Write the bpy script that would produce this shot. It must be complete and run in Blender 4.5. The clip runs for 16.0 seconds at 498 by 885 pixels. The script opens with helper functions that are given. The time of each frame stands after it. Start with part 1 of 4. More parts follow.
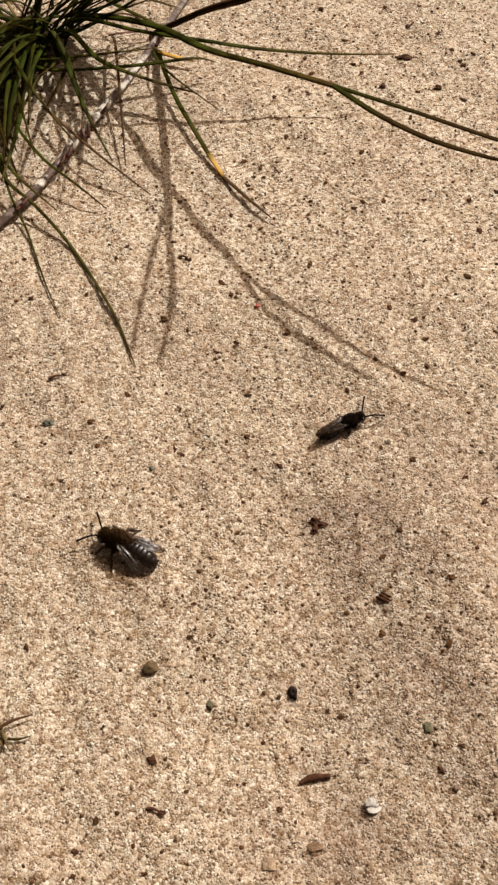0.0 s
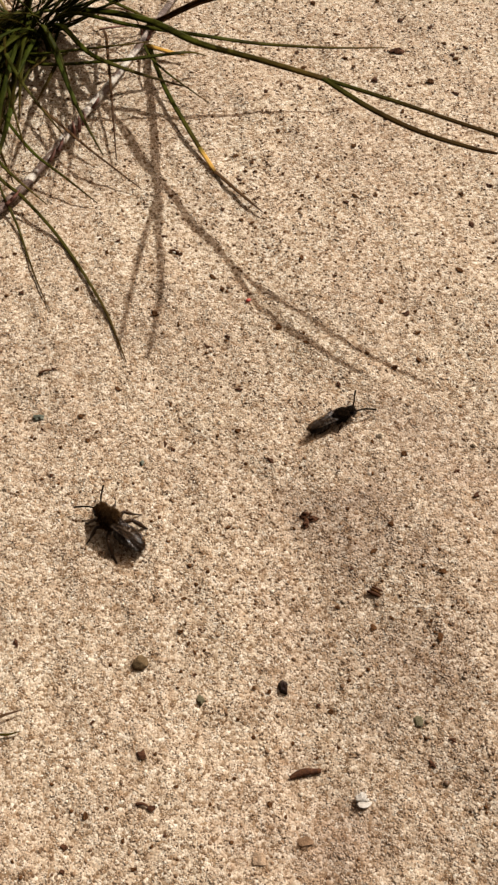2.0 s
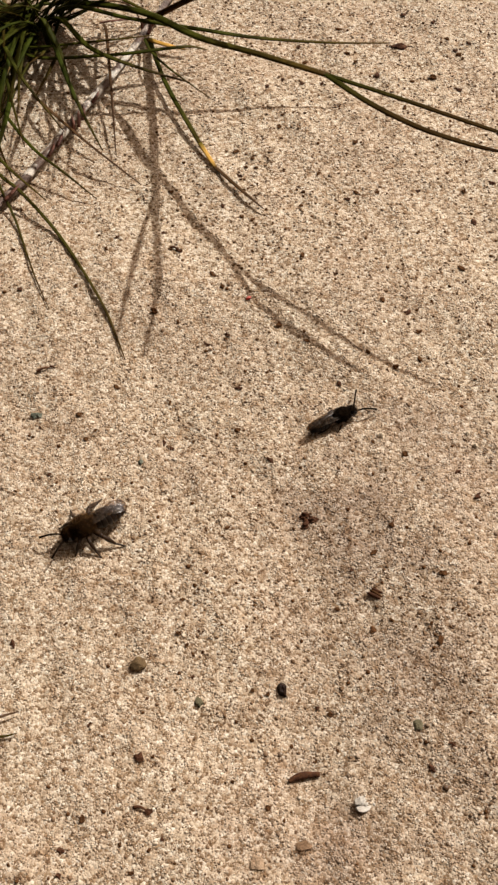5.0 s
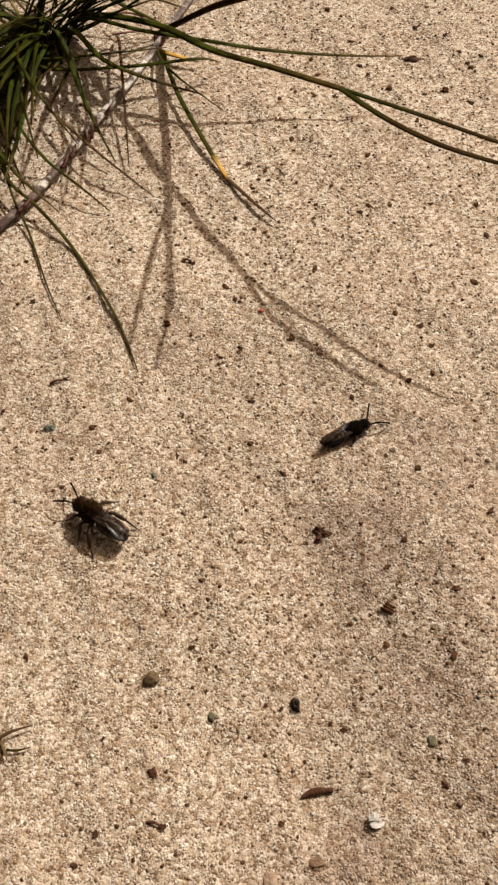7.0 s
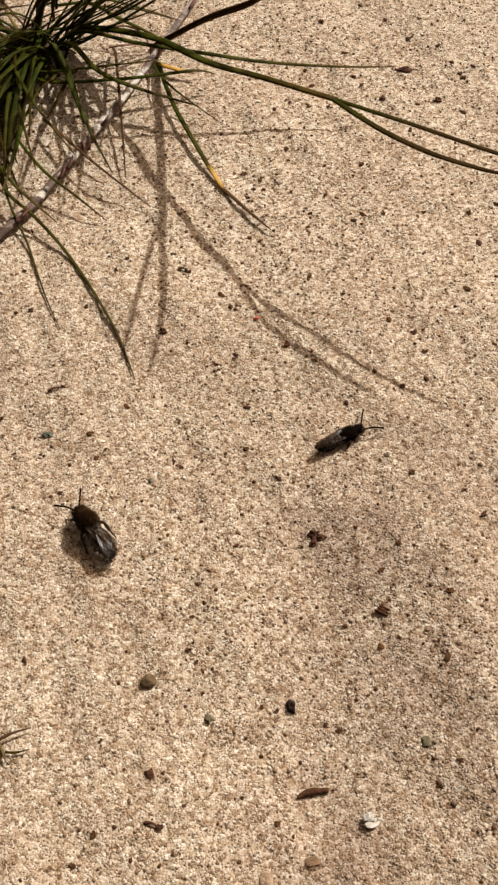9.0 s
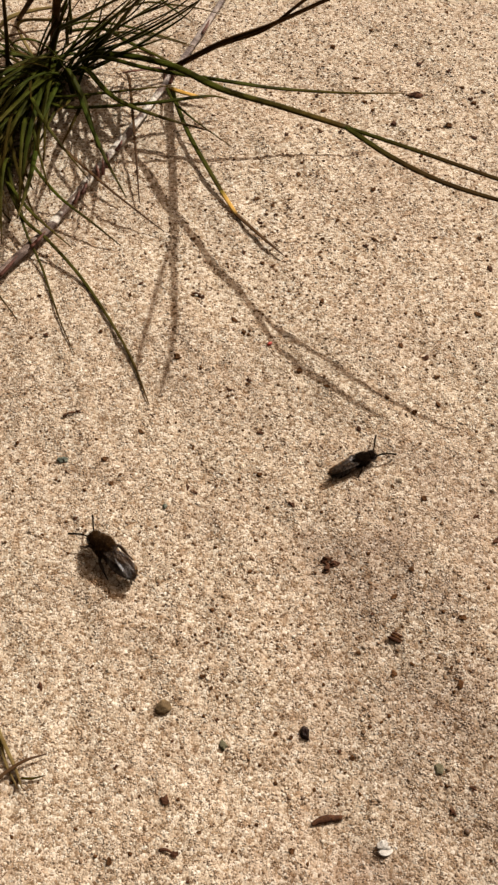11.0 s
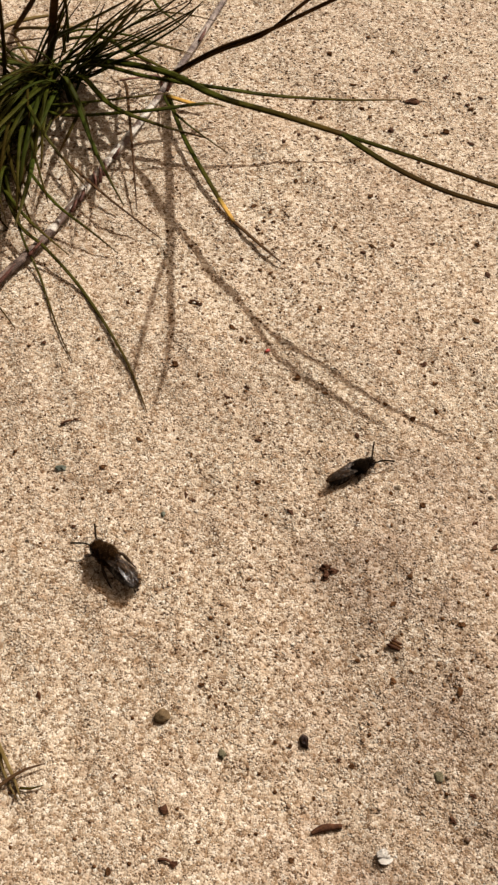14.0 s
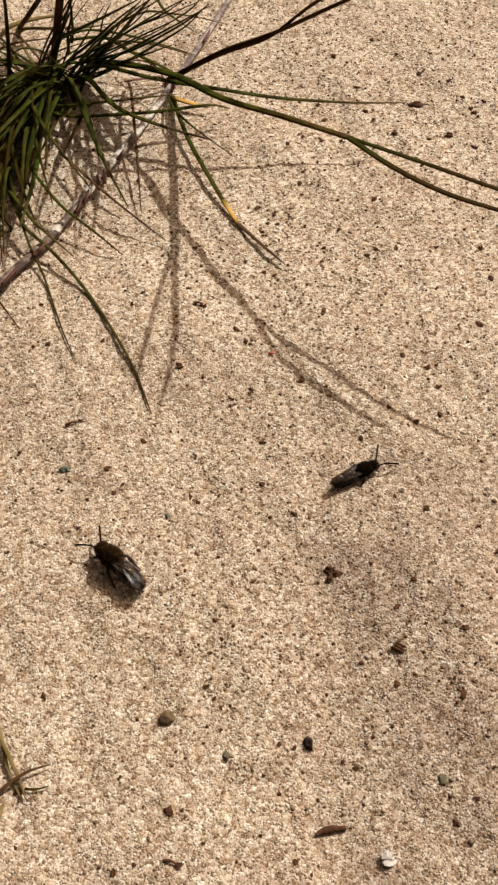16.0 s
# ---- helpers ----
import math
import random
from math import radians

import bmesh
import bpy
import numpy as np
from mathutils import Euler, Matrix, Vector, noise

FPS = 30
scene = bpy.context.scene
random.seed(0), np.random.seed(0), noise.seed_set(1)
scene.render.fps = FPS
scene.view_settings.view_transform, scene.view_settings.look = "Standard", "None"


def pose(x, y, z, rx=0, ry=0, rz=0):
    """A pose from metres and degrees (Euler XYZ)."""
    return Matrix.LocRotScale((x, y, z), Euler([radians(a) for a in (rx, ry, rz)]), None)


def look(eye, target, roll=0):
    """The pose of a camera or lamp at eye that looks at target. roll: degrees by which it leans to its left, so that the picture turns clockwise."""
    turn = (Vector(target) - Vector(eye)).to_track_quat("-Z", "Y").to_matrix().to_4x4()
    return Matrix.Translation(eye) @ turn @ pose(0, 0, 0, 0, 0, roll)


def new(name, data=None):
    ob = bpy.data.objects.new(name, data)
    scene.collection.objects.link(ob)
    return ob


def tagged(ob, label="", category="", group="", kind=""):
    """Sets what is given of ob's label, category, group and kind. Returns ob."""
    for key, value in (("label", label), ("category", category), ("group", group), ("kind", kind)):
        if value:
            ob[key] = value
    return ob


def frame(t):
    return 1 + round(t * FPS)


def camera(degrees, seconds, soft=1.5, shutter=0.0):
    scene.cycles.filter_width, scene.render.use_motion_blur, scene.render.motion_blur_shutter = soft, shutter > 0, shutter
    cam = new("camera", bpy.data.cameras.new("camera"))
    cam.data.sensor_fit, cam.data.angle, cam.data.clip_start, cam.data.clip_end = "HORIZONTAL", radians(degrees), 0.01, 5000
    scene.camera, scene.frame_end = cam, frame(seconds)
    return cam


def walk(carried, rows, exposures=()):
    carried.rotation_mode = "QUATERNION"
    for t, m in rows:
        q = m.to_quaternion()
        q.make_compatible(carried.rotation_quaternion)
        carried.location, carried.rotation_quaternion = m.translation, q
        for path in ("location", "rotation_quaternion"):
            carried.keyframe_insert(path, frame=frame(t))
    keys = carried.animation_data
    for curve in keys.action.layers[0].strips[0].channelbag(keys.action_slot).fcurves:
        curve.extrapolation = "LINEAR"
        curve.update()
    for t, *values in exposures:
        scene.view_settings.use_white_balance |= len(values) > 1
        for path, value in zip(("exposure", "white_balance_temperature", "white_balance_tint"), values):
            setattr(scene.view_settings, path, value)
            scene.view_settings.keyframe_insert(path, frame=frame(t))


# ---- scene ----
cam = camera(26.4, 16.0, soft=2.45)
PATH = [
    (0, (0.00690, 0.00021, 0.15540), (0.00764, 0.09785, 0.00418), 0.925),
    (0.5, (0.00692, 0.00012, 0.15594), (0.00781, 0.09797, 0.00487), 0.972),
    (1, (0.00744, 0.00061, 0.15552), (0.00849, 0.09880, 0.00467), 1.050),
    (1.5, (0.00732, 0.00053, 0.15523), (0.00854, 0.09845, 0.00420), 1.105),
    (2, (0.00818, -0.00006, 0.15440), (0.00924, 0.09742, 0.00308), 0.949),
    (2.5, (0.00992, -0.00025, 0.15474), (0.01166, 0.09714, 0.00337), 1.325),
    (3, (0.00833, 0.00099, 0.15455), (0.01021, 0.09852, 0.00328), 1.498),
    (3.5, (0.00883, 0.00143, 0.15394), (0.01132, 0.09848, 0.00236), 1.843),
    (4, (0.00842, 0.00135, 0.15346), (0.01015, 0.09797, 0.00160), 1.482),
    (6.5, (0.00716, 0.00267, 0.15434), (0.00821, 0.09910, 0.00236), 1.397),
    (7, (0.00638, 0.00291, 0.15461), (0.00705, 0.10002, 0.00305), 1.283),
    (7.5, (0.00617, 0.00301, 0.15552), (0.00619, 0.10075, 0.00436), 0.896),
    (8, (0.00609, 0.00296, 0.15566), (0.00629, 0.10118, 0.00483), 0.949),
    (8.5, (0.00666, 0.00213, 0.15538), (0.00648, 0.10014, 0.00440), 0.559),
    (9, (0.00744, 0.00091, 0.15587), (0.00781, 0.09962, 0.00535), 0.826),
    (9.5, (0.00599, 0.00233, 0.15732), (0.00509, 0.10201, 0.00744), 0.283),
    (12, (0.00524, 0.00285, 0.15908), (0.00542, 0.10302, 0.00953), 0.961),
    (12.5, (0.00448, 0.00341, 0.15930), (0.00432, 0.10399, 0.01003), 0.715),
    (13, (0.00558, 0.00279, 0.15824), (0.00588, 0.10321, 0.00886), 0.745),
    (13.5, (0.00602, 0.00229, 0.15767), (0.00604, 0.10262, 0.00822), 0.530),
    (14, (0.00585, 0.00305, 0.15881), (0.00570, 0.10371, 0.00959), 0.538),
    (14.5, (0.00537, 0.00383, 0.15840), (0.00553, 0.10444, 0.00914), 0.846),
    (15, (0.00484, 0.00392, 0.15934), (0.00489, 0.10433, 0.00995), 0.850),
    (15.5, (0.00450, 0.00294, 0.15918), (0.00482, 0.10326, 0.00972), 1.009),
    (16, (0.00426, 0.00328, 0.15952), (0.00488, 0.10376, 0.01018), 1.167),
]
walk(cam, [(t, look(eye, target, roll)) for t, eye, target, roll in PATH],
     [(0, 0.21), (2, 0.20), (4, 0.14), (7, 0.14), (8.5, 0.20), (9.5, 0.21), (12.5, 0.23), (16, 0.23)])
MM = 0.001

# ---- world, sun, exposure ----
SUN_AZ, SUN_EL = 48.0, 45.0
world = bpy.data.worlds.new("sky")
scene.world = world
world.use_nodes = True
wn = world.node_tree.nodes
sky = wn.new("ShaderNodeTexSky")
sky.sky_type, sky.sun_disc = "NISHITA", False
sky.sun_elevation, sky.sun_rotation = radians(SUN_EL), radians(90 - SUN_AZ)
sky.air_density, sky.dust_density, sky.ozone_density = 0.0, 10.0, 0.0
haze = wn.new("ShaderNodeMix")
haze.data_type, haze.blend_type = "RGBA", "MULTIPLY"
haze.inputs[0].default_value, haze.inputs[7].default_value = 1.0, (1.0, 0.91, 0.81, 1)
world.node_tree.links.new(sky.outputs["Color"], haze.inputs[6])
world.node_tree.links.new(haze.outputs[2], wn["Background"].inputs["Color"])
wn["Background"].inputs["Strength"].default_value = 0.074
sun = bpy.data.lights.new("sun", "SUN")
sun.energy, sun.angle, sun.color = 3.95, radians(0.6), (0.995, 1.005, 1.005)
SUN_WAY = Vector((math.cos(radians(SUN_EL)) * math.cos(radians(SUN_AZ)),
                  math.cos(radians(SUN_EL)) * math.sin(radians(SUN_AZ)), math.sin(radians(SUN_EL))))
new("sun", sun).matrix_basis = look(SUN_WAY * 5, (0, 0, 0))


# ---- materials ----
def material(name, rough=0.6, spec=0.4):
    m = bpy.data.materials.new(name)
    m.use_nodes = True
    b = m.node_tree.nodes["Principled BSDF"]
    b.inputs["Roughness"].default_value = rough
    b.inputs["Specular IOR Level"].default_value = spec
    return m, m.node_tree.nodes, m.node_tree.links, b


def ramp(nodes, stops, mode="LINEAR"):
    r = nodes.new("ShaderNodeValToRGB")
    r.color_ramp.interpolation = mode
    while len(r.color_ramp.elements) < len(stops):
        r.color_ramp.elements.new(0.5)
    for e, (at, c) in zip(r.color_ramp.elements, stops):
        e.position, e.color = at, (*c, 1)
    return r


def noise_node(nodes, links, scale, detail=3.0, coord="Object"):
    n = nodes.new("ShaderNodeTexNoise")
    n.inputs["Scale"].default_value, n.inputs["Detail"].default_value = scale, detail
    tc = nodes.new("ShaderNodeTexCoord")
    links.new(tc.outputs[coord], n.inputs["Vector"])
    return n


def mixed(nodes, links, fac, a, b, mode="MIX"):
    m = nodes.new("ShaderNodeMix")
    m.data_type, m.blend_type = "RGBA", mode
    for value, at in ((fac, 0), (a, 6), (b, 7)):
        if hasattr(value, "is_linked"):
            links.new(value, m.inputs[at])
        else:
            m.inputs[at].default_value = value
    return m.outputs[2]


def bumped(nodes, links, shader, height, strength, distance, flip=False):
    b = nodes.new("ShaderNodeBump")
    b.inputs["Strength"].default_value, b.inputs["Distance"].default_value, b.invert = strength, distance, flip
    links.new(height, b.inputs["Height"])
    links.new(b.outputs["Normal"], shader.inputs["Normal"])


def plain(name, dark, light, scale, rough=0.6, spec=0.4, bump=0.00015, coord="Object", edges=(0.3, 0.7)):
    """A colour that wanders between two tones with grain, and a fine relief."""
    m, n, l, b = material(name, rough, spec)
    big = noise_node(n, l, scale, 4, coord)
    fine = noise_node(n, l, scale * 6, 3, coord)
    r = ramp(n, [(edges[0], dark), (edges[1], light)])
    l.new(big.outputs["Fac"], r.inputs["Fac"])
    grain = ramp(n, [(0.3, (0.7, 0.7, 0.7)), (0.7, (1, 1, 1))])
    l.new(fine.outputs["Fac"], grain.inputs["Fac"])
    l.new(mixed(n, l, 1.0, r.outputs["Color"], grain.outputs["Color"], "MULTIPLY"), b.inputs["Base Color"])
    bumped(n, l, b, fine.outputs["Fac"], 0.6, bump)
    return m


SAND_STOPS = [(0.0, (0.140, 0.082, 0.041)), (0.17, (0.276, 0.184, 0.101)), (0.36, (0.420, 0.322, 0.215)),
              (0.61, (0.522, 0.413, 0.288)), (0.87, (0.625, 0.522, 0.388)), (1.0, (0.703, 0.630, 0.500))]


# dark ovals in the sand's colour: browner sand plus painted shade of the trough's slope
SHADE_STAINS = (((0.0340, 0.060, 0), 18, (0.0260, 0.050, 1), 0.77), ((0.0250, 0.0850, 0), 40, (0.0120, 0.0150, 1), 0.72),
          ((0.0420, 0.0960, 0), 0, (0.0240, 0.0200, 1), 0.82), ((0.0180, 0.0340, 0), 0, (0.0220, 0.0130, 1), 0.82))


def shaded_and_stained(n, l, colour):
    """Darkens the trough, its dirtier sand and its slope's shade put into one colour: uneven ovals of a given place,
    turn, half width and half length.
    """
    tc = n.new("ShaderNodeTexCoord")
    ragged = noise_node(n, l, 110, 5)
    for at, turn, size, depth in SHADE_STAINS:
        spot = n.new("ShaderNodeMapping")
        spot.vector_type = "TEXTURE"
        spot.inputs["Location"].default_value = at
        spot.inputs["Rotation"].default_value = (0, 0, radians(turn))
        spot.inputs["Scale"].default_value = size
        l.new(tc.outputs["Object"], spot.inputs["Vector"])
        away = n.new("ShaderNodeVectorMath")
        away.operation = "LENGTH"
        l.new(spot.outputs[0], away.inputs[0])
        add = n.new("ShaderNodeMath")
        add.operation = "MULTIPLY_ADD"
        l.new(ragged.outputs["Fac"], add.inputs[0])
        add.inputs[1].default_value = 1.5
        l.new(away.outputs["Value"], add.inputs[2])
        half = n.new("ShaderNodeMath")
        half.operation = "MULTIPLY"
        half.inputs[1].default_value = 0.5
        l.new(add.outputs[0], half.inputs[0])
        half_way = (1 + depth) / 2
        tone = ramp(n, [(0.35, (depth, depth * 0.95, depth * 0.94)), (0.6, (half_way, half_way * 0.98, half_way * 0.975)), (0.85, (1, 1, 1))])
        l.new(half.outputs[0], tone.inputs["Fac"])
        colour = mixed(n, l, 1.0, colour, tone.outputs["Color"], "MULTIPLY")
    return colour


def sand_ground():
    m, n, l, b = material("sand", 0.85, 0.25)
    tc = n.new("ShaderNodeTexCoord")
    cells = n.new("ShaderNodeTexVoronoi")
    cells.inputs["Scale"].default_value = 2200
    l.new(tc.outputs["Object"], cells.inputs["Vector"])
    pick = n.new("ShaderNodeSeparateColor")
    l.new(cells.outputs["Color"], pick.inputs["Color"])
    r = ramp(n, SAND_STOPS)
    l.new(pick.outputs["Red"], r.inputs["Fac"])
    stain = noise_node(n, l, 45, 4)
    tone = ramp(n, [(0.35, (0.90, 0.86, 0.84)), (0.65, (1, 1, 1))])
    l.new(stain.outputs["Fac"], tone.inputs["Fac"])
    mottle = noise_node(n, l, 640, 4)
    spot = ramp(n, [(0.33, (0.73, 0.64, 0.55)), (0.51, (1, 1, 1))])
    l.new(mottle.outputs["Fac"], spot.inputs["Fac"])
    one = mixed(n, l, 1.0, r.outputs["Color"], spot.outputs["Color"], "MULTIPLY")
    l.new(shaded_and_stained(n, l, mixed(n, l, 1.0, one, tone.outputs["Color"], "MULTIPLY")), b.inputs["Base Color"])
    bumped(n, l, b, cells.outputs["Distance"], 0.8, 0.0002, True)
    return m


def sand_grain():
    m, n, l, b = material("sand_grain", 0.5, 0.4)
    geo = n.new("ShaderNodeNewGeometry")
    r = ramp(n, SAND_STOPS)
    l.new(geo.outputs["Random Per Island"], r.inputs["Fac"])
    fine = noise_node(n, l, 5000, 2)
    tone = ramp(n, [(0.3, (0.75, 0.72, 0.70)), (0.7, (1, 1, 1))])
    l.new(fine.outputs["Fac"], tone.inputs["Fac"])
    stain = noise_node(n, l, 60, 4)
    tint = ramp(n, [(0.35, (0.90, 0.86, 0.84)), (0.62, (1, 1, 1))])
    l.new(stain.outputs["Fac"], tint.inputs["Fac"])
    one = mixed(n, l, 1.0, r.outputs["Color"], tone.outputs["Color"], "MULTIPLY")
    mottle = noise_node(n, l, 640, 4)
    spot = ramp(n, [(0.33, (0.73, 0.64, 0.55)), (0.51, (1, 1, 1))])
    l.new(mottle.outputs["Fac"], spot.inputs["Fac"])
    one = mixed(n, l, 1.0, one, spot.outputs["Color"], "MULTIPLY")
    l.new(shaded_and_stained(n, l, mixed(n, l, 1.0, one, tint.outputs["Color"], "MULTIPLY")), b.inputs["Base Color"])
    return m


def blade_paint(name, base, tip, streak, rough=0.5, middle=None):
    """Grass: streaks along the blade, the tip drier than the base."""
    m, n, l, b = material(name, rough, 0.02)
    along = n.new("ShaderNodeAttribute")
    along.attribute_name = "along"
    r = ramp(n, [(0.0, base), (0.55, base), (1.0, tip)] if middle is None else [(0.0, base), (0.35, middle), (0.7, middle), (1.0, tip)])
    l.new(along.outputs["Fac"], r.inputs["Fac"])
    patch = noise_node(n, l, 260, 4)
    tone = ramp(n, [(0.32, streak), (0.6, (1, 1, 1))])
    l.new(patch.outputs["Fac"], tone.inputs["Fac"])
    one = mixed(n, l, 1.0, r.outputs["Color"], tone.outputs["Color"], "MULTIPLY")
    rib = noise_node(n, l, 2600, 2)
    l.new(one, b.inputs["Base Color"])
    bumped(n, l, b, rib.outputs["Fac"], 0.5, 0.0001)
    return m


def wing_film():
    m, n, l, b = material("wing_film", 0.30, 0.9)
    b.inputs["Base Color"].default_value = (0.05, 0.030, 0.016, 1)
    clear = n.new("ShaderNodeBsdfTransparent")
    clear.inputs["Color"].default_value = (0.74, 0.64, 0.53, 1)
    veins = noise_node(n, l, 900, 2)
    cut = ramp(n, [(0.4, (0.07, 0.07, 0.07)), (0.6, (0.23, 0.23, 0.23))])
    l.new(veins.outputs["Fac"], cut.inputs["Fac"])
    mix = n.new("ShaderNodeMixShader")
    l.new(cut.outputs["Color"], mix.inputs["Fac"])
    l.new(clear.outputs[0], mix.inputs[1])
    l.new(b.outputs[0], mix.inputs[2])
    l.new(mix.outputs[0], n["Material Output"].inputs["Surface"])
    bumped(n, l, b, veins.outputs["Fac"], 0.5, 0.00006)
    return m


M_SAND, M_GRAIN = sand_ground(), sand_grain()
M_GREEN = blade_paint("green_blade", (0.041, 0.044, 0.005), (0.072, 0.042, 0.010), (0.36, 0.33, 0.28))
M_FRESH = blade_paint("fresh_blade", (0.037, 0.046, 0.006), (0.070, 0.050, 0.014), (0.34, 0.32, 0.26))
M_DARK = blade_paint("purple_brown_blade", (0.036, 0.026, 0.004), (0.044, 0.024, 0.005), (0.6, 0.55, 0.5), rough=0.85)
M_FORK = blade_paint("green_to_red_brown_blade", (0.034, 0.036, 0.004), (0.034, 0.015, 0.004), (0.6, 0.55, 0.5), 0.8, (0.036, 0.020, 0.005))
M_OLIVE = blade_paint("olive_brown_blade", (0.046, 0.040, 0.007), (0.07, 0.036, 0.012), (0.5, 0.46, 0.36))
M_RUSSET = blade_paint("red_brown_blade", (0.060, 0.030, 0.010), (0.05, 0.024, 0.009), (0.5, 0.45, 0.42), rough=0.8)
M_BROWN = blade_paint("brown_blade", (0.085, 0.045, 0.02), (0.06, 0.032, 0.018), (0.6, 0.55, 0.5))
M_YELLOW = blade_paint("yellowed_blade", (0.10, 0.085, 0.012), (0.11, 0.06, 0.018), (0.8, 0.72, 0.5), middle=(0.54, 0.31, 0.075))
M_STRAW = blade_paint("straw", (0.20, 0.14, 0.05), (0.14, 0.09, 0.035), (0.6, 0.55, 0.5))
M_STEM = plain("bleached_stem", (0.12, 0.07, 0.045), (0.66, 0.575, 0.46), 330, 0.6, 0.3, 0.0003, edges=(0.46, 0.55))
M_OLDSTEM = plain("mauve_brown_stem", (0.075, 0.044, 0.030), (0.27, 0.19, 0.145), 520, 0.7, 0.2, 0.0003, edges=(0.40, 0.66))
M_GREYSTEM = plain("grey_mauve_stem", (0.13, 0.09, 0.072), (0.46, 0.37, 0.30), 420, 0.7, 0.2, 0.0003, edges=(0.38, 0.62))
M_SHEATH = plain("red_brown_sheath", (0.07, 0.024, 0.014), (0.17, 0.062, 0.036), 700, 0.6, 0.2)
M_CRUMB = plain("dark_mineral", (0.052, 0.022, 0.008), (0.14, 0.064, 0.026), 1500, 0.9, 0.04)
M_UMBER = plain("umber_sand", (0.14, 0.078, 0.040), (0.27, 0.168, 0.098), 900, 0.85, 0.08)
M_BARK = plain("red_brown_bark", (0.040, 0.014, 0.006), (0.12, 0.050, 0.022), 1100, 0.85, 0.15)
M_PALE = plain("pale_quartz", (0.50, 0.38, 0.25), (0.70, 0.57, 0.41), 1200, 0.6, 0.3)
M_PEBBLE = plain("olive_brown_stone", (0.085, 0.052, 0.024), (0.18, 0.118, 0.058), 900, 0.85, 0.1)
M_JET = plain("black_stone", (0.010, 0.004, 0.0025), (0.026, 0.012, 0.007), 1200, 0.45, 0.1)
M_WHITE = plain("chalky_white", (0.44, 0.38, 0.31), (0.62, 0.57, 0.49), 1100, 0.8, 0.2)
M_SLATE = plain("grey_green_stone", (0.085, 0.092, 0.064), (0.19, 0.195, 0.145), 1300, 0.85, 0.15)
M_DUN = plain("dun_stone", (0.098, 0.084, 0.048), (0.17, 0.145, 0.085), 1300, 0.9, 0.04)
M_BUFF = plain("buff_stone", (0.26, 0.17, 0.10), (0.42, 0.29, 0.18), 800, 0.8, 0.2)
M_RED = plain("red_grain", (0.40, 0.05, 0.03), (0.60, 0.10, 0.06), 1500, 0.4)
M_SHELL = plain("bee_cuticle", (0.0055, 0.003, 0.0016), (0.020, 0.010, 0.005), 900, 0.3, 0.35, 0.00004)
M_GREYSHELL = plain("bee_cuticle_grey", (0.006, 0.0045, 0.0035), (0.016, 0.0115, 0.009), 900, 0.4, 0.28, 0.00004)
M_HAIR = plain("bee_hair_brown", (0.010, 0.004, 0.001), (0.065, 0.027, 0.005), 1600, 0.7, 0.05)
M_HAIRGOLD = plain("bee_hair_gold", (0.10, 0.045, 0.010), (0.24, 0.125, 0.038), 1600, 0.5, 0.3)
M_HAIRBAND = plain("bee_hair_band", (0.035, 0.017, 0.006), (0.12, 0.066, 0.026), 1600, 0.6, 0.15)
M_LEG = plain("bee_leg", (0.013, 0.006, 0.0025), (0.05, 0.024, 0.009), 1400, 0.45, 0.2, 0.00004)
M_HAIRDARK = plain("bee_hair_dark", (0.006, 0.0035, 0.0018), (0.030, 0.016, 0.008), 1600, 0.7, 0.04)
M_PELT = plain("bee_pelt_brown", (0.008, 0.0035, 0.0012), (0.026, 0.012, 0.004), 1600, 0.95, 0.05)
M_PELTDARK = plain("bee_pelt_dark", (0.007, 0.004, 0.002), (0.017, 0.010, 0.005), 1600, 0.95, 0.02)
M_EYE = plain("bee_eye", (0.006, 0.005, 0.005), (0.012, 0.01, 0.01), 900, 0.15, 0.5, 0.00002)
M_VEIN = plain("wing_vein", (0.03, 0.018, 0.010), (0.07, 0.042, 0.024), 1500, 0.16, 1.0, 0.00002)
M_WING = wing_film()


# ---- builders ----
def mesh_of(name, verts, faces, mat, smooth=True):
    me = bpy.data.meshes.new(name)
    me.from_pydata([tuple(v) for v in verts], [], faces)
    me.materials.append(mat)
    if smooth:
        me.polygons.foreach_set("use_smooth", [True] * len(me.polygons))
    me.update()
    return me


def part(name, me, parent, label="", at=None):
    ob = new(name, me)
    ob.parent = parent
    if at is not None:
        ob.matrix_basis = at
    return tagged(ob, label)


def thing(name, label, category, group="", me=None, kind=""):
    return tagged(new(name, me), label, category, group, kind)


def spline(points, steps):
    """Points on a smooth line through the given ones, and how far along each is."""
    p = [np.array(q, float) for q in points]
    p = [2 * p[0] - p[1]] + p + [2 * p[-1] - p[-2]]
    out = []
    for i in range(1, len(p) - 2):
        for s in range(steps):
            u = s / steps
            out.append(0.5 * (2 * p[i] + (p[i + 1] - p[i - 1]) * u + (2 * p[i - 1] - 5 * p[i] + 4 * p[i + 1] - p[i + 2]) * u * u
                              + (3 * p[i] - p[i - 1] - 3 * p[i + 1] + p[i + 2]) * u ** 3))
    out.append(p[-2])
    return np.array(out)


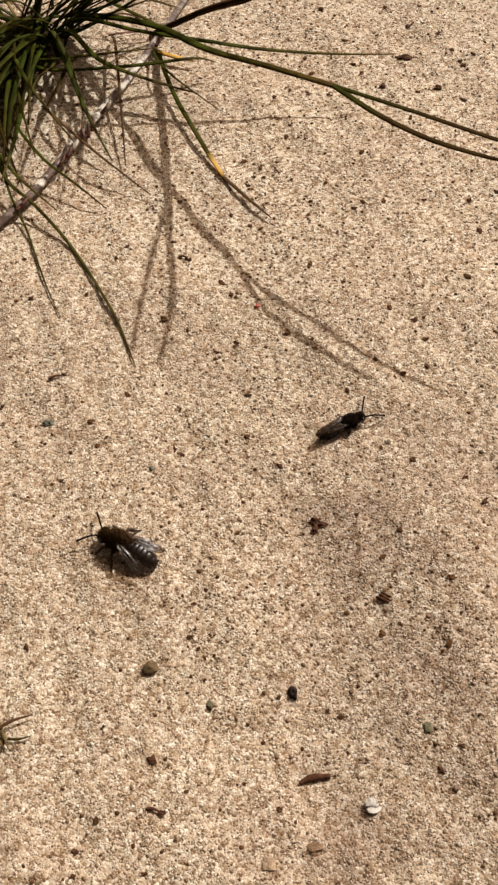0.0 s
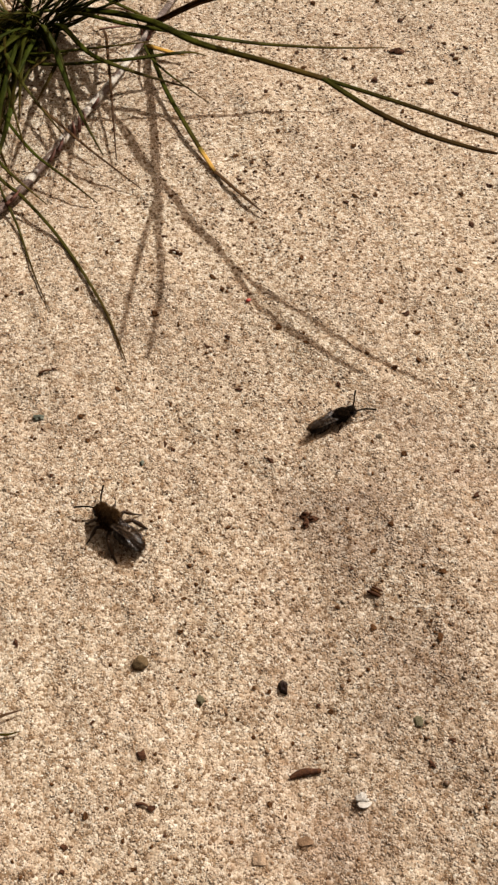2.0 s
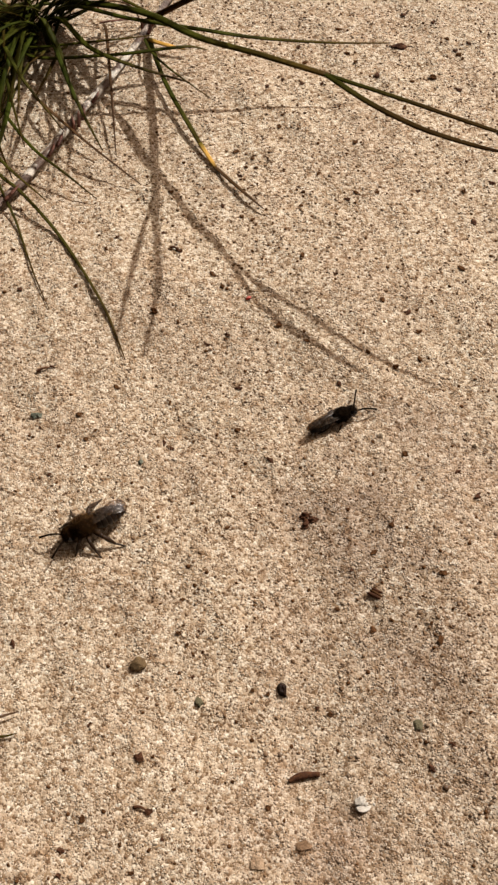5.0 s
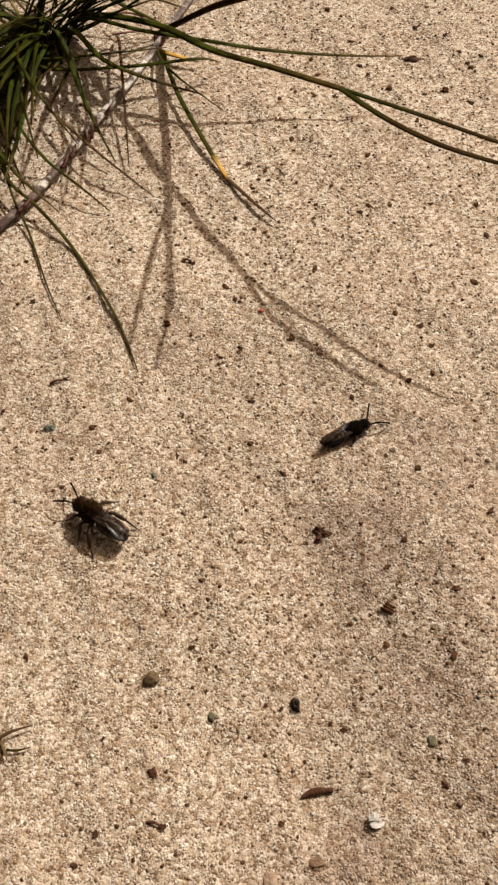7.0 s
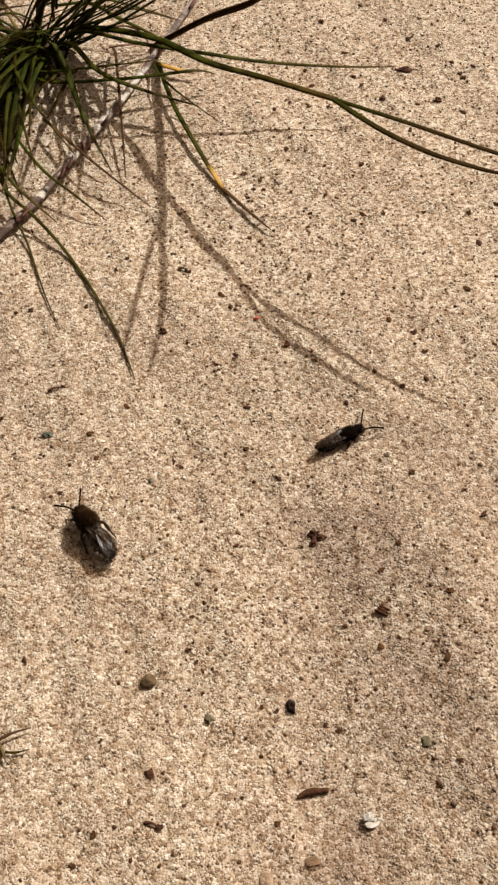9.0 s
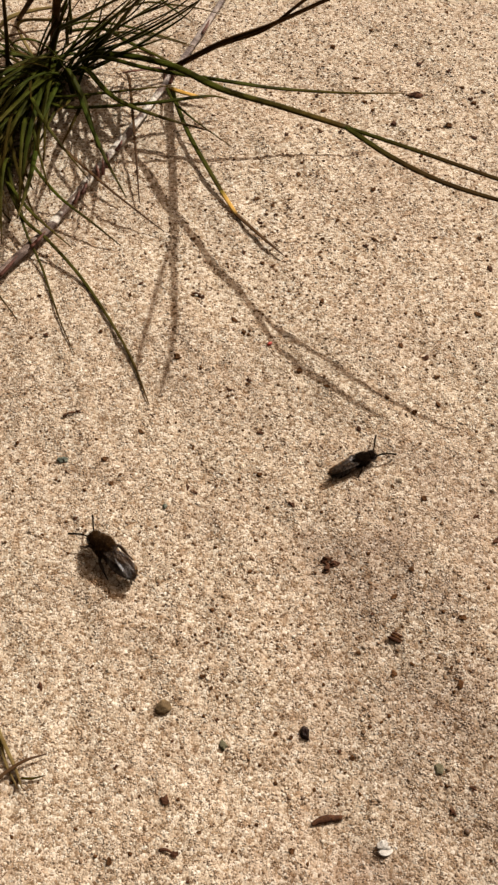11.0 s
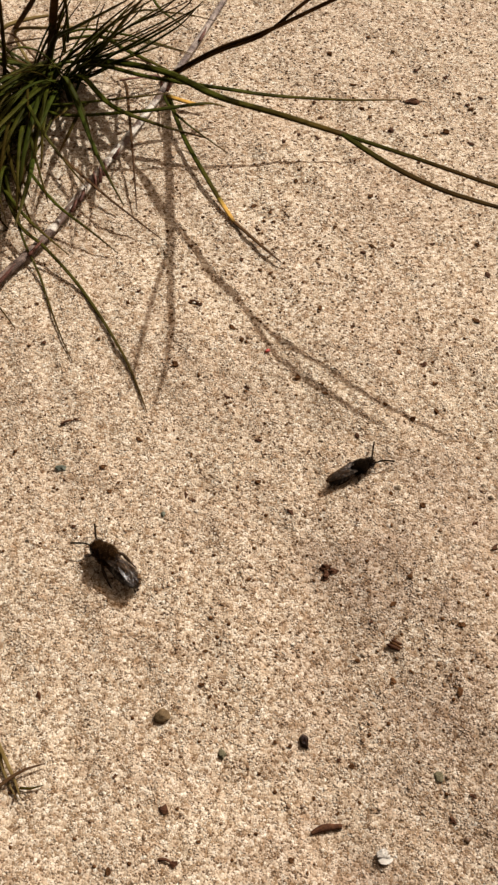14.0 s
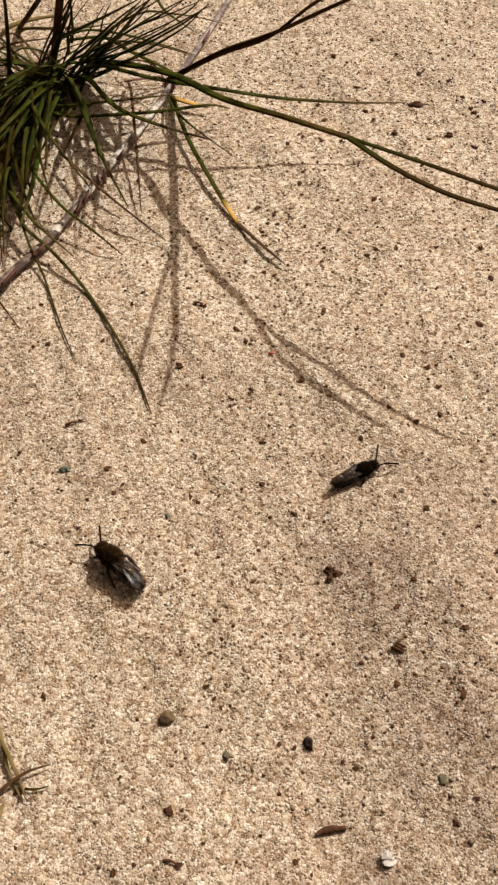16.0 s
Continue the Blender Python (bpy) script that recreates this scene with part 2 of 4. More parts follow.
def tube(name, points, radius, mat, steps=5, sides=7, flat=0.6, blunt=0.12, taper=1.0, groove=0.0):
    """A tapered rod through points (mm): radius(u) at u of its length, flattened, with a groove along its upper face."""
    line = spline(points, steps)
    n = len(line)
    verts, faces, along = [], [], []
    side = np.array((0.0, 0.0, 0.0))
    for i, c in enumerate(line):
        tan = line[min(i + 1, n - 1)] - line[max(i - 1, 0)]
        tan = tan / (np.linalg.norm(tan) + 1e-9)
        fresh = np.cross(tan, (0.02, 0.01, 1.0))
        side = fresh if i == 0 else side - tan * np.dot(side, tan) + 0.15 * fresh * np.linalg.norm(fresh)
        side /= np.linalg.norm(side) + 1e-9
        up = np.cross(side, tan)
        u = i / (n - 1)
        r = radius(u) if callable(radius) else radius * (1 - taper * u ** 3.2 + taper * blunt * u ** 3.2)
        for k in range(sides):
            a = 2 * math.pi * (k + 0.5) / sides
            lift = math.sin(a)
            dip = groove if lift > 0.7 else 0.0
            verts.append((c + side * r * math.cos(a) + up * r * flat * (lift - dip)) * MM)
            along.append(u)
    for i in range(n - 1):
        for k in range(sides):
            k2 = (k + 1) % sides
            faces.append((i * sides + k, i * sides + k2, (i + 1) * sides + k2, (i + 1) * sides + k))
    faces.append(tuple(range(sides - 1, -1, -1)))
    faces.append(tuple((n - 1) * sides + k for k in range(sides)))
    me = mesh_of(name, verts, faces, mat)
    me.attributes.new("along", "FLOAT", "POINT").data.foreach_set("value", along)
    return me


def lump(name, size, mat, seed, rough=0.18, level=2, smooth=True, chop=0.0):
    """A stone: a ball pushed in and out by noise, with flats where chop asks for them. size in mm, half axes."""
    bm = bmesh.new()
    bmesh.ops.create_icosphere(bm, subdivisions=level, radius=1)
    rng = random.Random(seed)
    off = Vector((rng.uniform(-50, 50), rng.uniform(-50, 50), rng.uniform(-50, 50)))
    cuts = [(Vector((rng.gauss(0, 1), rng.gauss(0, 1), rng.gauss(0, 1))).normalized(), rng.uniform(0.45, 0.8)) for _ in range(6)]
    for v in bm.verts:
        d = v.co.normalized()
        v.co = d * (1 + rough * noise.noise(d * 1.4 + off) * 1.6 + rough * 0.5 * noise.noise(d * 4 + off))
        if chop:
            for way, dist in cuts:
                over = v.co.dot(way) - dist
                if over > 0:
                    v.co -= way * over * chop
        v.co = Vector((v.co.x * size[0], v.co.y * size[1], v.co.z * size[2])) * MM
    me = bpy.data.meshes.new(name)
    bm.to_mesh(me)
    bm.free()
    me.materials.append(mat)
    me.polygons.foreach_set("use_smooth", [smooth] * len(me.polygons))
    return me


def hairs(name, spots, length, width, mat, seed, sweep=(-0.5, 0, 0)):
    """Many thin hairs: each a three-sided spike from its spot (place, normal), in mm."""
    rng = np.random.RandomState(seed)
    verts, faces = [], []
    for p, nrm in spots:
        d = np.array(nrm) + np.array(sweep) + rng.normal(0, 0.28, 3)
        d /= np.linalg.norm(d)
        s = np.cross(d, rng.normal(0, 1, 3))
        s /= np.linalg.norm(s)
        q = np.cross(d, s)
        k = len(verts)
        ln = length * rng.uniform(0.6, 1.2)
        p = np.array(p)
        for a in (0, 2.094, 4.189):
            verts.append((p + (s * math.cos(a) + q * math.sin(a)) * width) * MM)
        verts.append((p + d * ln) * MM)
        faces += [(k, k + 1, k + 3), (k + 1, k + 2, k + 3), (k + 2, k, k + 3)]
    return mesh_of(name, verts, faces, mat)


# ---- the sand ----
WAVES = []
_rng = np.random.RandomState(4)
for length, height, count in ((60, 0.30, 4), (26, 0.16, 5), (11, 0.10, 7), (5, 0.075, 9), (2.4, 0.04, 9)):
    for _ in range(count):
        a, ph = _rng.uniform(0, 2 * math.pi, 2)
        ln = length * _rng.uniform(0.75, 1.3)
        WAVES.append((math.cos(a) * 2 * math.pi / ln, math.sin(a) * 2 * math.pi / ln, ph, height / math.sqrt(count) * 1.4))


def ground_z(x, y):
    """Height of the sand, in mm, at x, y in mm."""
    x, y = np.asarray(x, float), np.asarray(y, float)
    z = np.zeros(np.broadcast(x, y).shape)
    for kx, ky, ph, h in WAVES:
        z = z + h * np.sin(kx * x + ky * y + ph)
    # a shallow trodden trough, and the low bank on its sunward side
    across = (x - 16.5) + (y - 76) * 0.10
    fade = 1 / (1 + np.exp(np.minimum(60, (np.abs(y - 54) - 38) / 5)))
    z = z + fade * (-1.0 * np.exp(-(across / 7.0) ** 2) + 2.0 * np.exp(-((across - 27) / 12.5) ** 2))
    return z * np.exp(-((np.hypot(x - 10, y - 120) / 900) ** 2))


def axis(lo, hi, step, reach):
    inner = list(np.arange(lo, hi + step / 2, step))
    out, d = [], step
    at = hi
    while at < reach:
        d *= 1.25
        at += d
        out.append(at)
    back, d, at = [], step, lo
    while at > -reach:
        d *= 1.25
        at -= d
        back.append(at)
    return np.array(back[::-1] + inner + out)


def build_ground():
    xs, ys = axis(-75, 95, 1.0, 300000), axis(5, 280, 1.0, 300000)
    gx, gy = np.meshgrid(xs, ys)
    v = np.stack([gx, gy, ground_z(gx, gy)], -1).reshape(-1, 3) * MM
    nx, ny = len(xs), len(ys)
    i = (np.arange(ny - 1)[:, None] * nx + np.arange(nx - 1)[None]).ravel()
    f = np.stack([i, i + 1, i + nx + 1, i + nx], -1)
    me = bpy.data.meshes.new("ground")
    me.vertices.add(len(v))
    me.vertices.foreach_set("co", v.ravel())
    me.loops.add(f.size)
    me.loops.foreach_set("vertex_index", f.ravel())
    me.polygons.add(len(f))
    me.polygons.foreach_set("loop_start", np.arange(len(f)) * 4)
    me.polygons.foreach_set("loop_total", np.full(len(f), 4))
    me.polygons.foreach_set("use_smooth", np.ones(len(f), bool))
    me.materials.append(M_SAND)
    me.update(calc_edges=True)
    tagged(new("ground", me), "pale tan dry sand with fine grains", "sand", kind="structure")


def scatter(name, mat, spots, size, squash, solid, seed, label, lift=0.25):
    """Loose grains, joined: solid (verts, faces) thrown down at each spot, turned and pulled out of shape."""
    rng = np.random.RandomState(seed)
    base, tri = solid
    n, k = len(spots), len(base)
    v = base[None] * rng.uniform(0.75, 1.2, (n, k, 1))
    v = v * rng.uniform(0.72, 1.25, (n, 1, 3)) * size[:, None, None]
    q = rng.normal(0, 1, (n, 4))
    q /= np.linalg.norm(q, axis=1, keepdims=True)
    w, x, y, z = q.T
    rot = np.stack([1 - 2 * (y * y + z * z), 2 * (x * y - z * w), 2 * (x * z + y * w), 2 * (x * y + z * w), 1 - 2 * (x * x + z * z),
                    2 * (y * z - x * w), 2 * (x * z - y * w), 2 * (y * z + x * w), 1 - 2 * (x * x + y * y)], -1).reshape(n, 3, 3)
    v = np.einsum("nij,nkj->nki", rot, v)
    v[..., 2] *= squash
    v[..., 0] += spots[:, 0, None]
    v[..., 1] += spots[:, 1, None]
    v[..., 2] += (ground_z(spots[:, 0], spots[:, 1]) + size * lift)[:, None]
    f = (tri[None] + (np.arange(n) * k)[:, None, None]).reshape(-1, 3)
    me = bpy.data.meshes.new(name)
    me.vertices.add(n * k)
    me.vertices.foreach_set("co", (v * MM).ravel())
    me.loops.add(f.size)
    me.loops.foreach_set("vertex_index", f.ravel())
    me.polygons.add(len(f))
    me.polygons.foreach_set("loop_start", np.arange(len(f)) * 3)
    me.polygons.foreach_set("loop_total", np.full(len(f), 3))
    me.materials.append(mat)
    me.update(calc_edges=True)
    return tagged(new(name, me), label, "sand grains", kind="stuff")


def ball():
    g = (1 + 5 ** 0.5) / 2
    v = np.array([(s * a, t * b, 0)[i:] + (s * a, t * b, 0)[:i] for i in range(3) for s, t in ((1, 1), (1, -1), (-1, 1), (-1, -1)) for a, b in ((1, g),)], float)
    v /= np.linalg.norm(v[0])
    f = []
    for a, b, c in ((a, b, c) for a in range(12) for b in range(a + 1, 12) for c in range(b + 1, 12)):
        if max(np.linalg.norm(v[a] - v[b]), np.linalg.norm(v[b] - v[c]), np.linalg.norm(v[a] - v[c])) < 1.1:
            out = np.dot(np.cross(v[b] - v[a], v[c] - v[a]), v[a] + v[b] + v[c]) > 0
            f.append((a, b, c) if out else (a, c, b))
    return v, np.array(f)


def eight():
    v = np.array([(1, 0, 0), (-1, 0, 0), (0, 1, 0), (0, -1, 0), (0, 0, 1), (0, 0, -1)], float)
    f = np.array([(0, 2, 4), (2, 1, 4), (1, 3, 4), (3, 0, 4), (2, 0, 5), (1, 2, 5), (3, 1, 5), (0, 3, 5)])
    return v, f


def strewn(y0, y1, step, seed):
    """Jittered spots over the stretch of sand between y0 and y1 (mm)."""
    rng = np.random.RandomState(seed)
    gx, gy = np.meshgrid(np.arange(-70, 90, step), np.arange(y0, y1, step))
    p = np.stack([gx.ravel(), gy.ravel()], -1)
    p += rng.uniform(-1.0, 1.0, p.shape) * step
    return p[np.abs(p[:, 0] - 7) < 42 + (p[:, 1] - 28) * 0.16]


def build_sand():
    rng = np.random.RandomState(9)
    label = "loose tan and cream sand grains lying on the ground"
    near, far = strewn(16, 135, 0.275, 1), strewn(135, 275, 0.43, 2)
    scatter("sand_grains", M_GRAIN, near, 0.140 * np.exp(rng.normal(0, 0.36, len(near))), 0.6, eight(), 3, label, -0.12)
    scatter("sand_grains", M_GRAIN, far, 0.215 * np.exp(rng.normal(0, 0.34, len(far))), 0.42, eight(), 5, label, -0.2)
    big = strewn(16, 275, 1.9, 6)
    big = big + rng.uniform(-0.6, 0.6, big.shape)
    scatter("coarse_sand_grains", M_GRAIN, big, 0.185 * np.exp(rng.normal(0, 0.28, len(big))), 0.7, ball(), 7, "coarser cream and amber sand grains on the ground", 0.05)


build_ground()
build_sand()


# ---- the grass ----
def blade(owner, points, width, mat, name="blade", label="", blunt=0.12, taper=0.85, flat=0.55):
    return part(name, tube(name, points, width * 0.58, mat, 6, 8, flat, blunt, taper, 0.35), owner, label)


def lying(points):
    """Points given above the sand, lifted to where the sand is."""
    return [(x, y, z + float(ground_z(x, y))) for x, y, z in points]


def grass_tuft():
    t = thing("grass_tuft", "tuft of thin dark green grass blades growing out of the sand", "grass")
    # the long forked leaf and the one beside it
    stalk = blade(t, [(-38.1, 213.0, 0.0), (-30.6, 211.4, 5.6), (-14.0, 197.6, 13.5), (-1.4, 183.3, 18.2), (9.9, 173.0, 22.5), (23.2, 161.6, 26.7)],
                  1.5, M_GREEN, label="long green blade that forks in two", taper=0.25)
    blade(stalk, [(22.6, 162.0, 26.6), (35.9, 151.8, 29.5), (47.0, 143.9, 31.2), (57.7, 138.3, 31.5), (64, 135, 31.5)], 0.85, M_FORK, taper=0.6)
    blade(stalk, [(22.6, 162.0, 26.6), (30.0, 152.0, 28.5), (38.2, 144.0, 30.0), (46.5, 138.9, 31.0), (50.5, 137.0, 31.5)], 1.05, M_FORK, taper=0.6)
    blade(t, [(-38.1, 213.0, 0.0), (-30.5, 207.0, 8.0), (-16.6, 197.2, 12.2), (-1.7, 192.2, 13.5), (10.4, 191.7, 12.0), (25.0, 192.1, 10.8), (37.9, 193.3, 10.0)], 1.05, M_GREEN)
    # right-hand side, low
    blade(t, [(-38.9, 207.8, 0.0), (-38.3, 194.9, 4.0), (-20.4, 193.4, 6.0), (-8.1, 195.9, 6.0), (-3.8, 197.8, 5.0), (-0.4, 198.0, 4.0)], 1.04, M_GREEN)
    blade(t, [(-40.3, 208.8, 0.0), (-39.9, 198.2, 4.0), (-27.0, 197.3, 6.0), (-12.1, 200.1, 6.0)], 0.98, M_GREEN)
    blade(t, [(-38.2, 213.0, 0.0), (-32.7, 205.2, 6.0), (-25.0, 191.8, 9.0), (-15.6, 187.3, 8.0), (-3.8, 186.0, 5.0)], 1.10, M_GREEN)
    blade(t, [(-24.3, 210.6, 1.0), (-22.8, 203.0, 4.0), (-20.4, 185.0, 4.0), (-18.4, 168.1, 1.0)], 0.65, M_BROWN)
    blade(t, [(-38.2, 210.9, 0.0), (-35.0, 201.5, 5.0), (-29.4, 185.2, 6.0), (-25.8, 176.7, 5.0), (-21.1, 168.4, 2.0)], 0.91, M_FRESH)
    blade(t, [(-37.7, 186.4, 1.0), (-35.1, 181.6, 3.0), (-24.8, 169.2, 4.0), (-12.7, 159.7, 1.0)], 0.65, M_BROWN)
    blade(t, [(-44.9, 184.4, 1.0), (-42.6, 178.6, 3.0), (-35.2, 167.0, 4.0), (-27.6, 160.3, 3.0), (-21.4, 155.7, 1.0)], 0.65, M_GREEN)
    # the two long leaves that droop forwards
    blade(t, [(-52.0, 186.0, 0.0), (-47.5, 174.0, 4.5)] + lying([(-42.1, 161.8, 3.6), (-36.4, 156.2, 2.6), (-29.5, 148.0, 0.9), (-23.6, 139.0, 0.45), (-17.7, 128.1, 0.4),
              (-14.7, 120.8, 0.35), (-13.1, 116.5, 0.3)]), 0.66, M_OLIVE)
    blade(t, [(-50.0, 188.0, 0.0), (-46.5, 173.5, 4.0)] + lying([(-43.0, 163.8, 3.4), (-40.2, 156.6, 2.6), (-37.0, 150.3, 0.9), (-33.8, 141.8, 0.45), (-31.0, 134.5, 0.4), (-28.0, 128.0, 0.3)]),
          0.5, M_OLIVE)
    blade(t, [(-42.3, 188.1, 1.0), (-40.9, 179.0, 5.0), (-40.3, 166.3, 8.0), (-40.9, 154.8, 9.0)], 1.04, M_FRESH)
    # the crown, leaning forwards and out
    blade(t, [(-40.0, 211.9, 0.0), (-39.6, 200.4, 8.0), (-42.6, 189.5, 12.0), (-47.5, 176.2, 14.0), (-50.8, 167.7, 14.0)], 1.06, M_GREEN)
    blade(t, [(-40.6, 210.9, 0.0), (-40.9, 195.6, 8.0), (-43.6, 185.6, 10.0), (-48.1, 174.8, 10.0)], 0.97, M_FRESH)
    blade(t, [(-39.4, 209.9, 0.0), (-38.9, 197.2, 6.0), (-40.5, 185.6, 7.0), (-42.3, 176.3, 5.0)], 0.88, M_FRESH)
    blade(t, [(-41.0, 208.8, 0.0), (-39.7, 197.5, 5.0), (-39.7, 188.7, 6.0), (-39.5, 178.6, 3.0)], 0.88, M_GREEN)
    blade(t, [(-41.7, 208.8, 0.0), (-44.8, 200.0, 6.0), (-50.6, 191.3, 9.0), (-55.7, 186.2, 10.0)], 0.97, M_FRESH)
    blade(t, [(-42.1, 206.8, 0.0), (-45.3, 192.6, 5.0), (-47.0, 178.0, 5.0), (-48.0, 170.5, 4.0)], 0.88, M_GREEN)
    # leaning back and to the right
    blade(t, [(-42.5, 217.4, 1.0), (-38.7, 211.0, 12.0), (-31.6, 200.9, 22.0), (-23.6, 189.7, 33.0), (-16.8, 180.9, 42.0)], 1.4, M_GREEN)
    blade(t, [(-35.6, 216.2, 2.0), (-29.6, 209.7, 9.0), (-24.8, 201.4, 19.0), (-19.0, 192.2, 31.0), (-14.5, 184.9, 40.0)], 1.25, M_GREEN)
    blade(t, [(-34.1, 216.4, 3.0), (-27.8, 212.4, 10.0), (-20.9, 205.5, 19.0), (-13.1, 195.3, 29.0), (-5.0, 185.7, 39.0)], 0.78, M_GREEN)
    blade(t, [(-35.4, 215.3, 3.0), (-27.2, 211.8, 9.0), (-18.9, 203.1, 19.0), (-11.9, 194.9, 28.0), (-7.4, 189.0, 35.0), (-5.6, 186.1, 39.0)], 0.75, M_GREEN)
    blade(t, [(-36.8, 215.6, 2.0), (-28.1, 211.7, 7.0), (-20.6, 205.6, 14.0), (-13.7, 199.4, 22.0), (-7.8, 193.2, 30.0), (-4.1, 187.3, 37.0)], 1.1, M_FRESH)
    blade(t, [(-31.3, 215.1, 4.0), (-23.0, 209.7, 12.0), (-16.6, 205.4, 18.0), (-12.3, 202.2, 23.0)], 0.65, M_OLIVE)
    blade(t, [(-41.2, 221.9, 4.0), (-34.2, 221.4, 7.0), (-24.6, 218.3, 8.0), (-16.7, 216.5, 7.0), (-8.6, 215.4, 5.0)], 0.7, M_GREEN)
    blade(t, [(-38.0, 219.1, 6.0), (-29.5, 215.9, 9.0), (-23.1, 209.7, 10.0), (-15.9, 204.6, 10.0), (-13.1, 204.0, 9.0)], 0.95, M_GREEN)
    blade(t, [(-18.3, 225.1, 14.0), (-15.7, 220.6, 13.0), (-12.9, 218.7, 12.0), (-9.5, 217.7, 10.0)], 0.6, M_GREEN)
    blade(t, [(-37.5, 217.9, 6.0), (-35.9, 213.4, 14.0), (-34.8, 208.8, 24.0)], 0.6, M_DARK)
    blade(t, [(-31.3, 215.5, 6.0), (-30.3, 216.1, 10.0), (-29.2, 215.6, 14.0), (-27.1, 216.0, 18.0)], 0.5, M_DARK)
    blade(t, [(-34.4, 210.9, 2.0), (-30.1, 209.3, 4.0), (-27.5, 210.3, 5.0), (-26.0, 212.6, 5.0)], 0.5, M_OLIVE)
    blade(t, [(-52.8, 213.7, 6.0), (-48.7, 209.4, 7.0), (-45.7, 209.4, 6.0), (-43.1, 213.2, 4.0)], 0.6, M_OLIVE)
    blade(t, [(-38.5, 211.5, -0.5), (-34.2, 209.6, 3.0), (-26.8, 206.9, 10.0), (-19.0, 201.9, 18.0), (-11.6, 196.4, 26.0), (-4.2, 189.6, 35.0)], 1.15, M_GREEN)
    blade(t, [(-36.0, 212.0, -0.5), (-30.4, 210.7, 3.0), (-23.2, 207.9, 9.0), (-16.4, 205.5, 15.0), (-9.8, 201.8, 22.0), (-5.6, 197.9, 29.0)], 1.05, M_FRESH)
    blade(t, [(-40.5, 216.0, -0.5), (-37.2, 214.4, 4.0), (-28.1, 209.3, 12.0), (-20.8, 204.1, 20.0), (-13.9, 197.2, 28.0), (-9.2, 189.8, 36.0)], 1.1, M_GREEN)
    blade(t, [(-42.0, 213.0, -0.5), (-39.5, 211.9, 4.0), (-31.0, 207.5, 14.0), (-24.3, 200.5, 24.0), (-17.7, 192.3, 34.0)], 1.2, M_DARK)
    blade(t, [(-36.5, 217.0, -0.5), (-33.4, 215.6, 4.0), (-25.4, 210.0, 14.0), (-20.9, 206.0, 20.0), (-16.6, 200.2, 28.0)], 0.95, M_GREEN)
    blade(t, [(-37.0, 215.5, -0.5), (-33.0, 215.8, 5.0), (-27.7, 215.0, 8.5), (-19.6, 212.6, 10.0), (-13.3, 213.2, 8.0), (-8.6, 214.8, 5.0)], 0.65, M_OLIVE)
    blade(t, [(-35.0, 217.0, -0.5), (-28.0, 216.0, 11.0), (-20.0, 216.1, 15.5), (-14.5, 217.3, 14.5), (-8.3, 219.8, 12.0), (-1.4, 222.9, 8.0)], 0.65, M_DARK)
    blade(t, [(-39.0, 213.0, -0.5), (-34.5, 212.1, 3.0), (-26.4, 207.8, 8.0), (-19.0, 206.0, 12.0), (-12.7, 206.9, 14.0)], 0.9, M_GREEN)
    blade(t, [(-34.5, 215.0, -0.5), (-35.8, 213.4, 4.0), (-41.0, 206.1, 7.5), (-45.0, 199.4, 9.0), (-49.7, 193.2, 8.5)], 1.0, M_GREEN)
    # upright stems and thin dry leaves at the back
    blade(t, [(-41.2, 210.9, 0.0), (-35.8, 210.3, 14.0), (-35.7, 214.9, 22.0)], 0.8, M_GREEN)
    blade(t, [(-40.7, 211.9, 0.0), (-41.2, 211.2, 5.0), (-46.0, 209.3, 6.0), (-52.1, 214.7, 5.0)], 0.8, M_GREEN)
    blade(t, [(-46.3, 215.7, 0.0), (-50.9, 224.3, 4.0), (-42.4, 223.3, 6.0), (-34.3, 222.5, 7.0), (-26.3, 223.4, 8.0)], 0.7, M_STRAW)
    blade(t, [(-42.1, 212.9, 0.0), (-45.2, 213.1, 6.0), (-50.7, 218.1, 8.0), (-56.8, 215.3, 8.0)], 0.7, M_BROWN)
    # dead stems and dry leaves standing behind the crown
    blade(t, [(-43.0, 224.0, 0.0), (-39.9, 214.5, 11.3), (-36.9, 205.0, 22.6), (-33.8, 195.5, 34.0)], 1.7, M_RUSSET, "dead_stem", "thick dead brown stem", taper=0.2)
    blade(t, [(-52.5, 231.8, 0.0), (-47.8, 221.5, 10.0), (-43.1, 211.2, 20.0), (-38.5, 200.9, 30.0)], 1.3, M_RUSSET, "dead_stem", "dead brown stem", taper=0.2)
    blade(t, [(-52.0, 201.0, -0.5), (-50.4, 201.5, 4.0), (-49.1, 202.8, 12.0), (-48.2, 203.4, 20.0), (-47.4, 203.4, 28.0)], 1.9, M_DARK, taper=0.4)
    blade(t, [(-53.5, 217.0, 0.0), (-51.3, 215.8, 3.0), (-48.1, 214.0, 3.0), (-44.9, 213.3, 4.0), (-40.5, 216.2, 5.0), (-34.7, 215.1, 8.0)], 0.9, M_BROWN)
    blade(t, [(-58.0, 224.2, 0.5), (-53.8, 226.0, 4.0), (-49.8, 227.3, 5.0), (-44.3, 227.7, 6.0), (-38.4, 225.3, 8.0)], 1.3, M_STRAW, label="dry straw-coloured leaf")
    blade(t, [(-57.4, 220.4, 0.5), (-53.9, 220.4, 3.0), (-49.8, 220.8, 4.0), (-43.3, 219.4, 6.0)], 0.8, M_BROWN)
    blade(t, [(-39.4, 222.0, 0.0), (-38.8, 221.3, 6.0), (-37.0, 219.5, 12.0), (-36.7, 219.0, 18.0)], 0.7, M_DARK)
    blade(t, [(-35.2, 213.2, 0.0), (-26.1, 209.8, 6.0), (-21.7, 211.9, 6.0), (-17.4, 209.6, 6.0), (-14.9, 204.9, 5.0)], 0.6, M_BROWN)
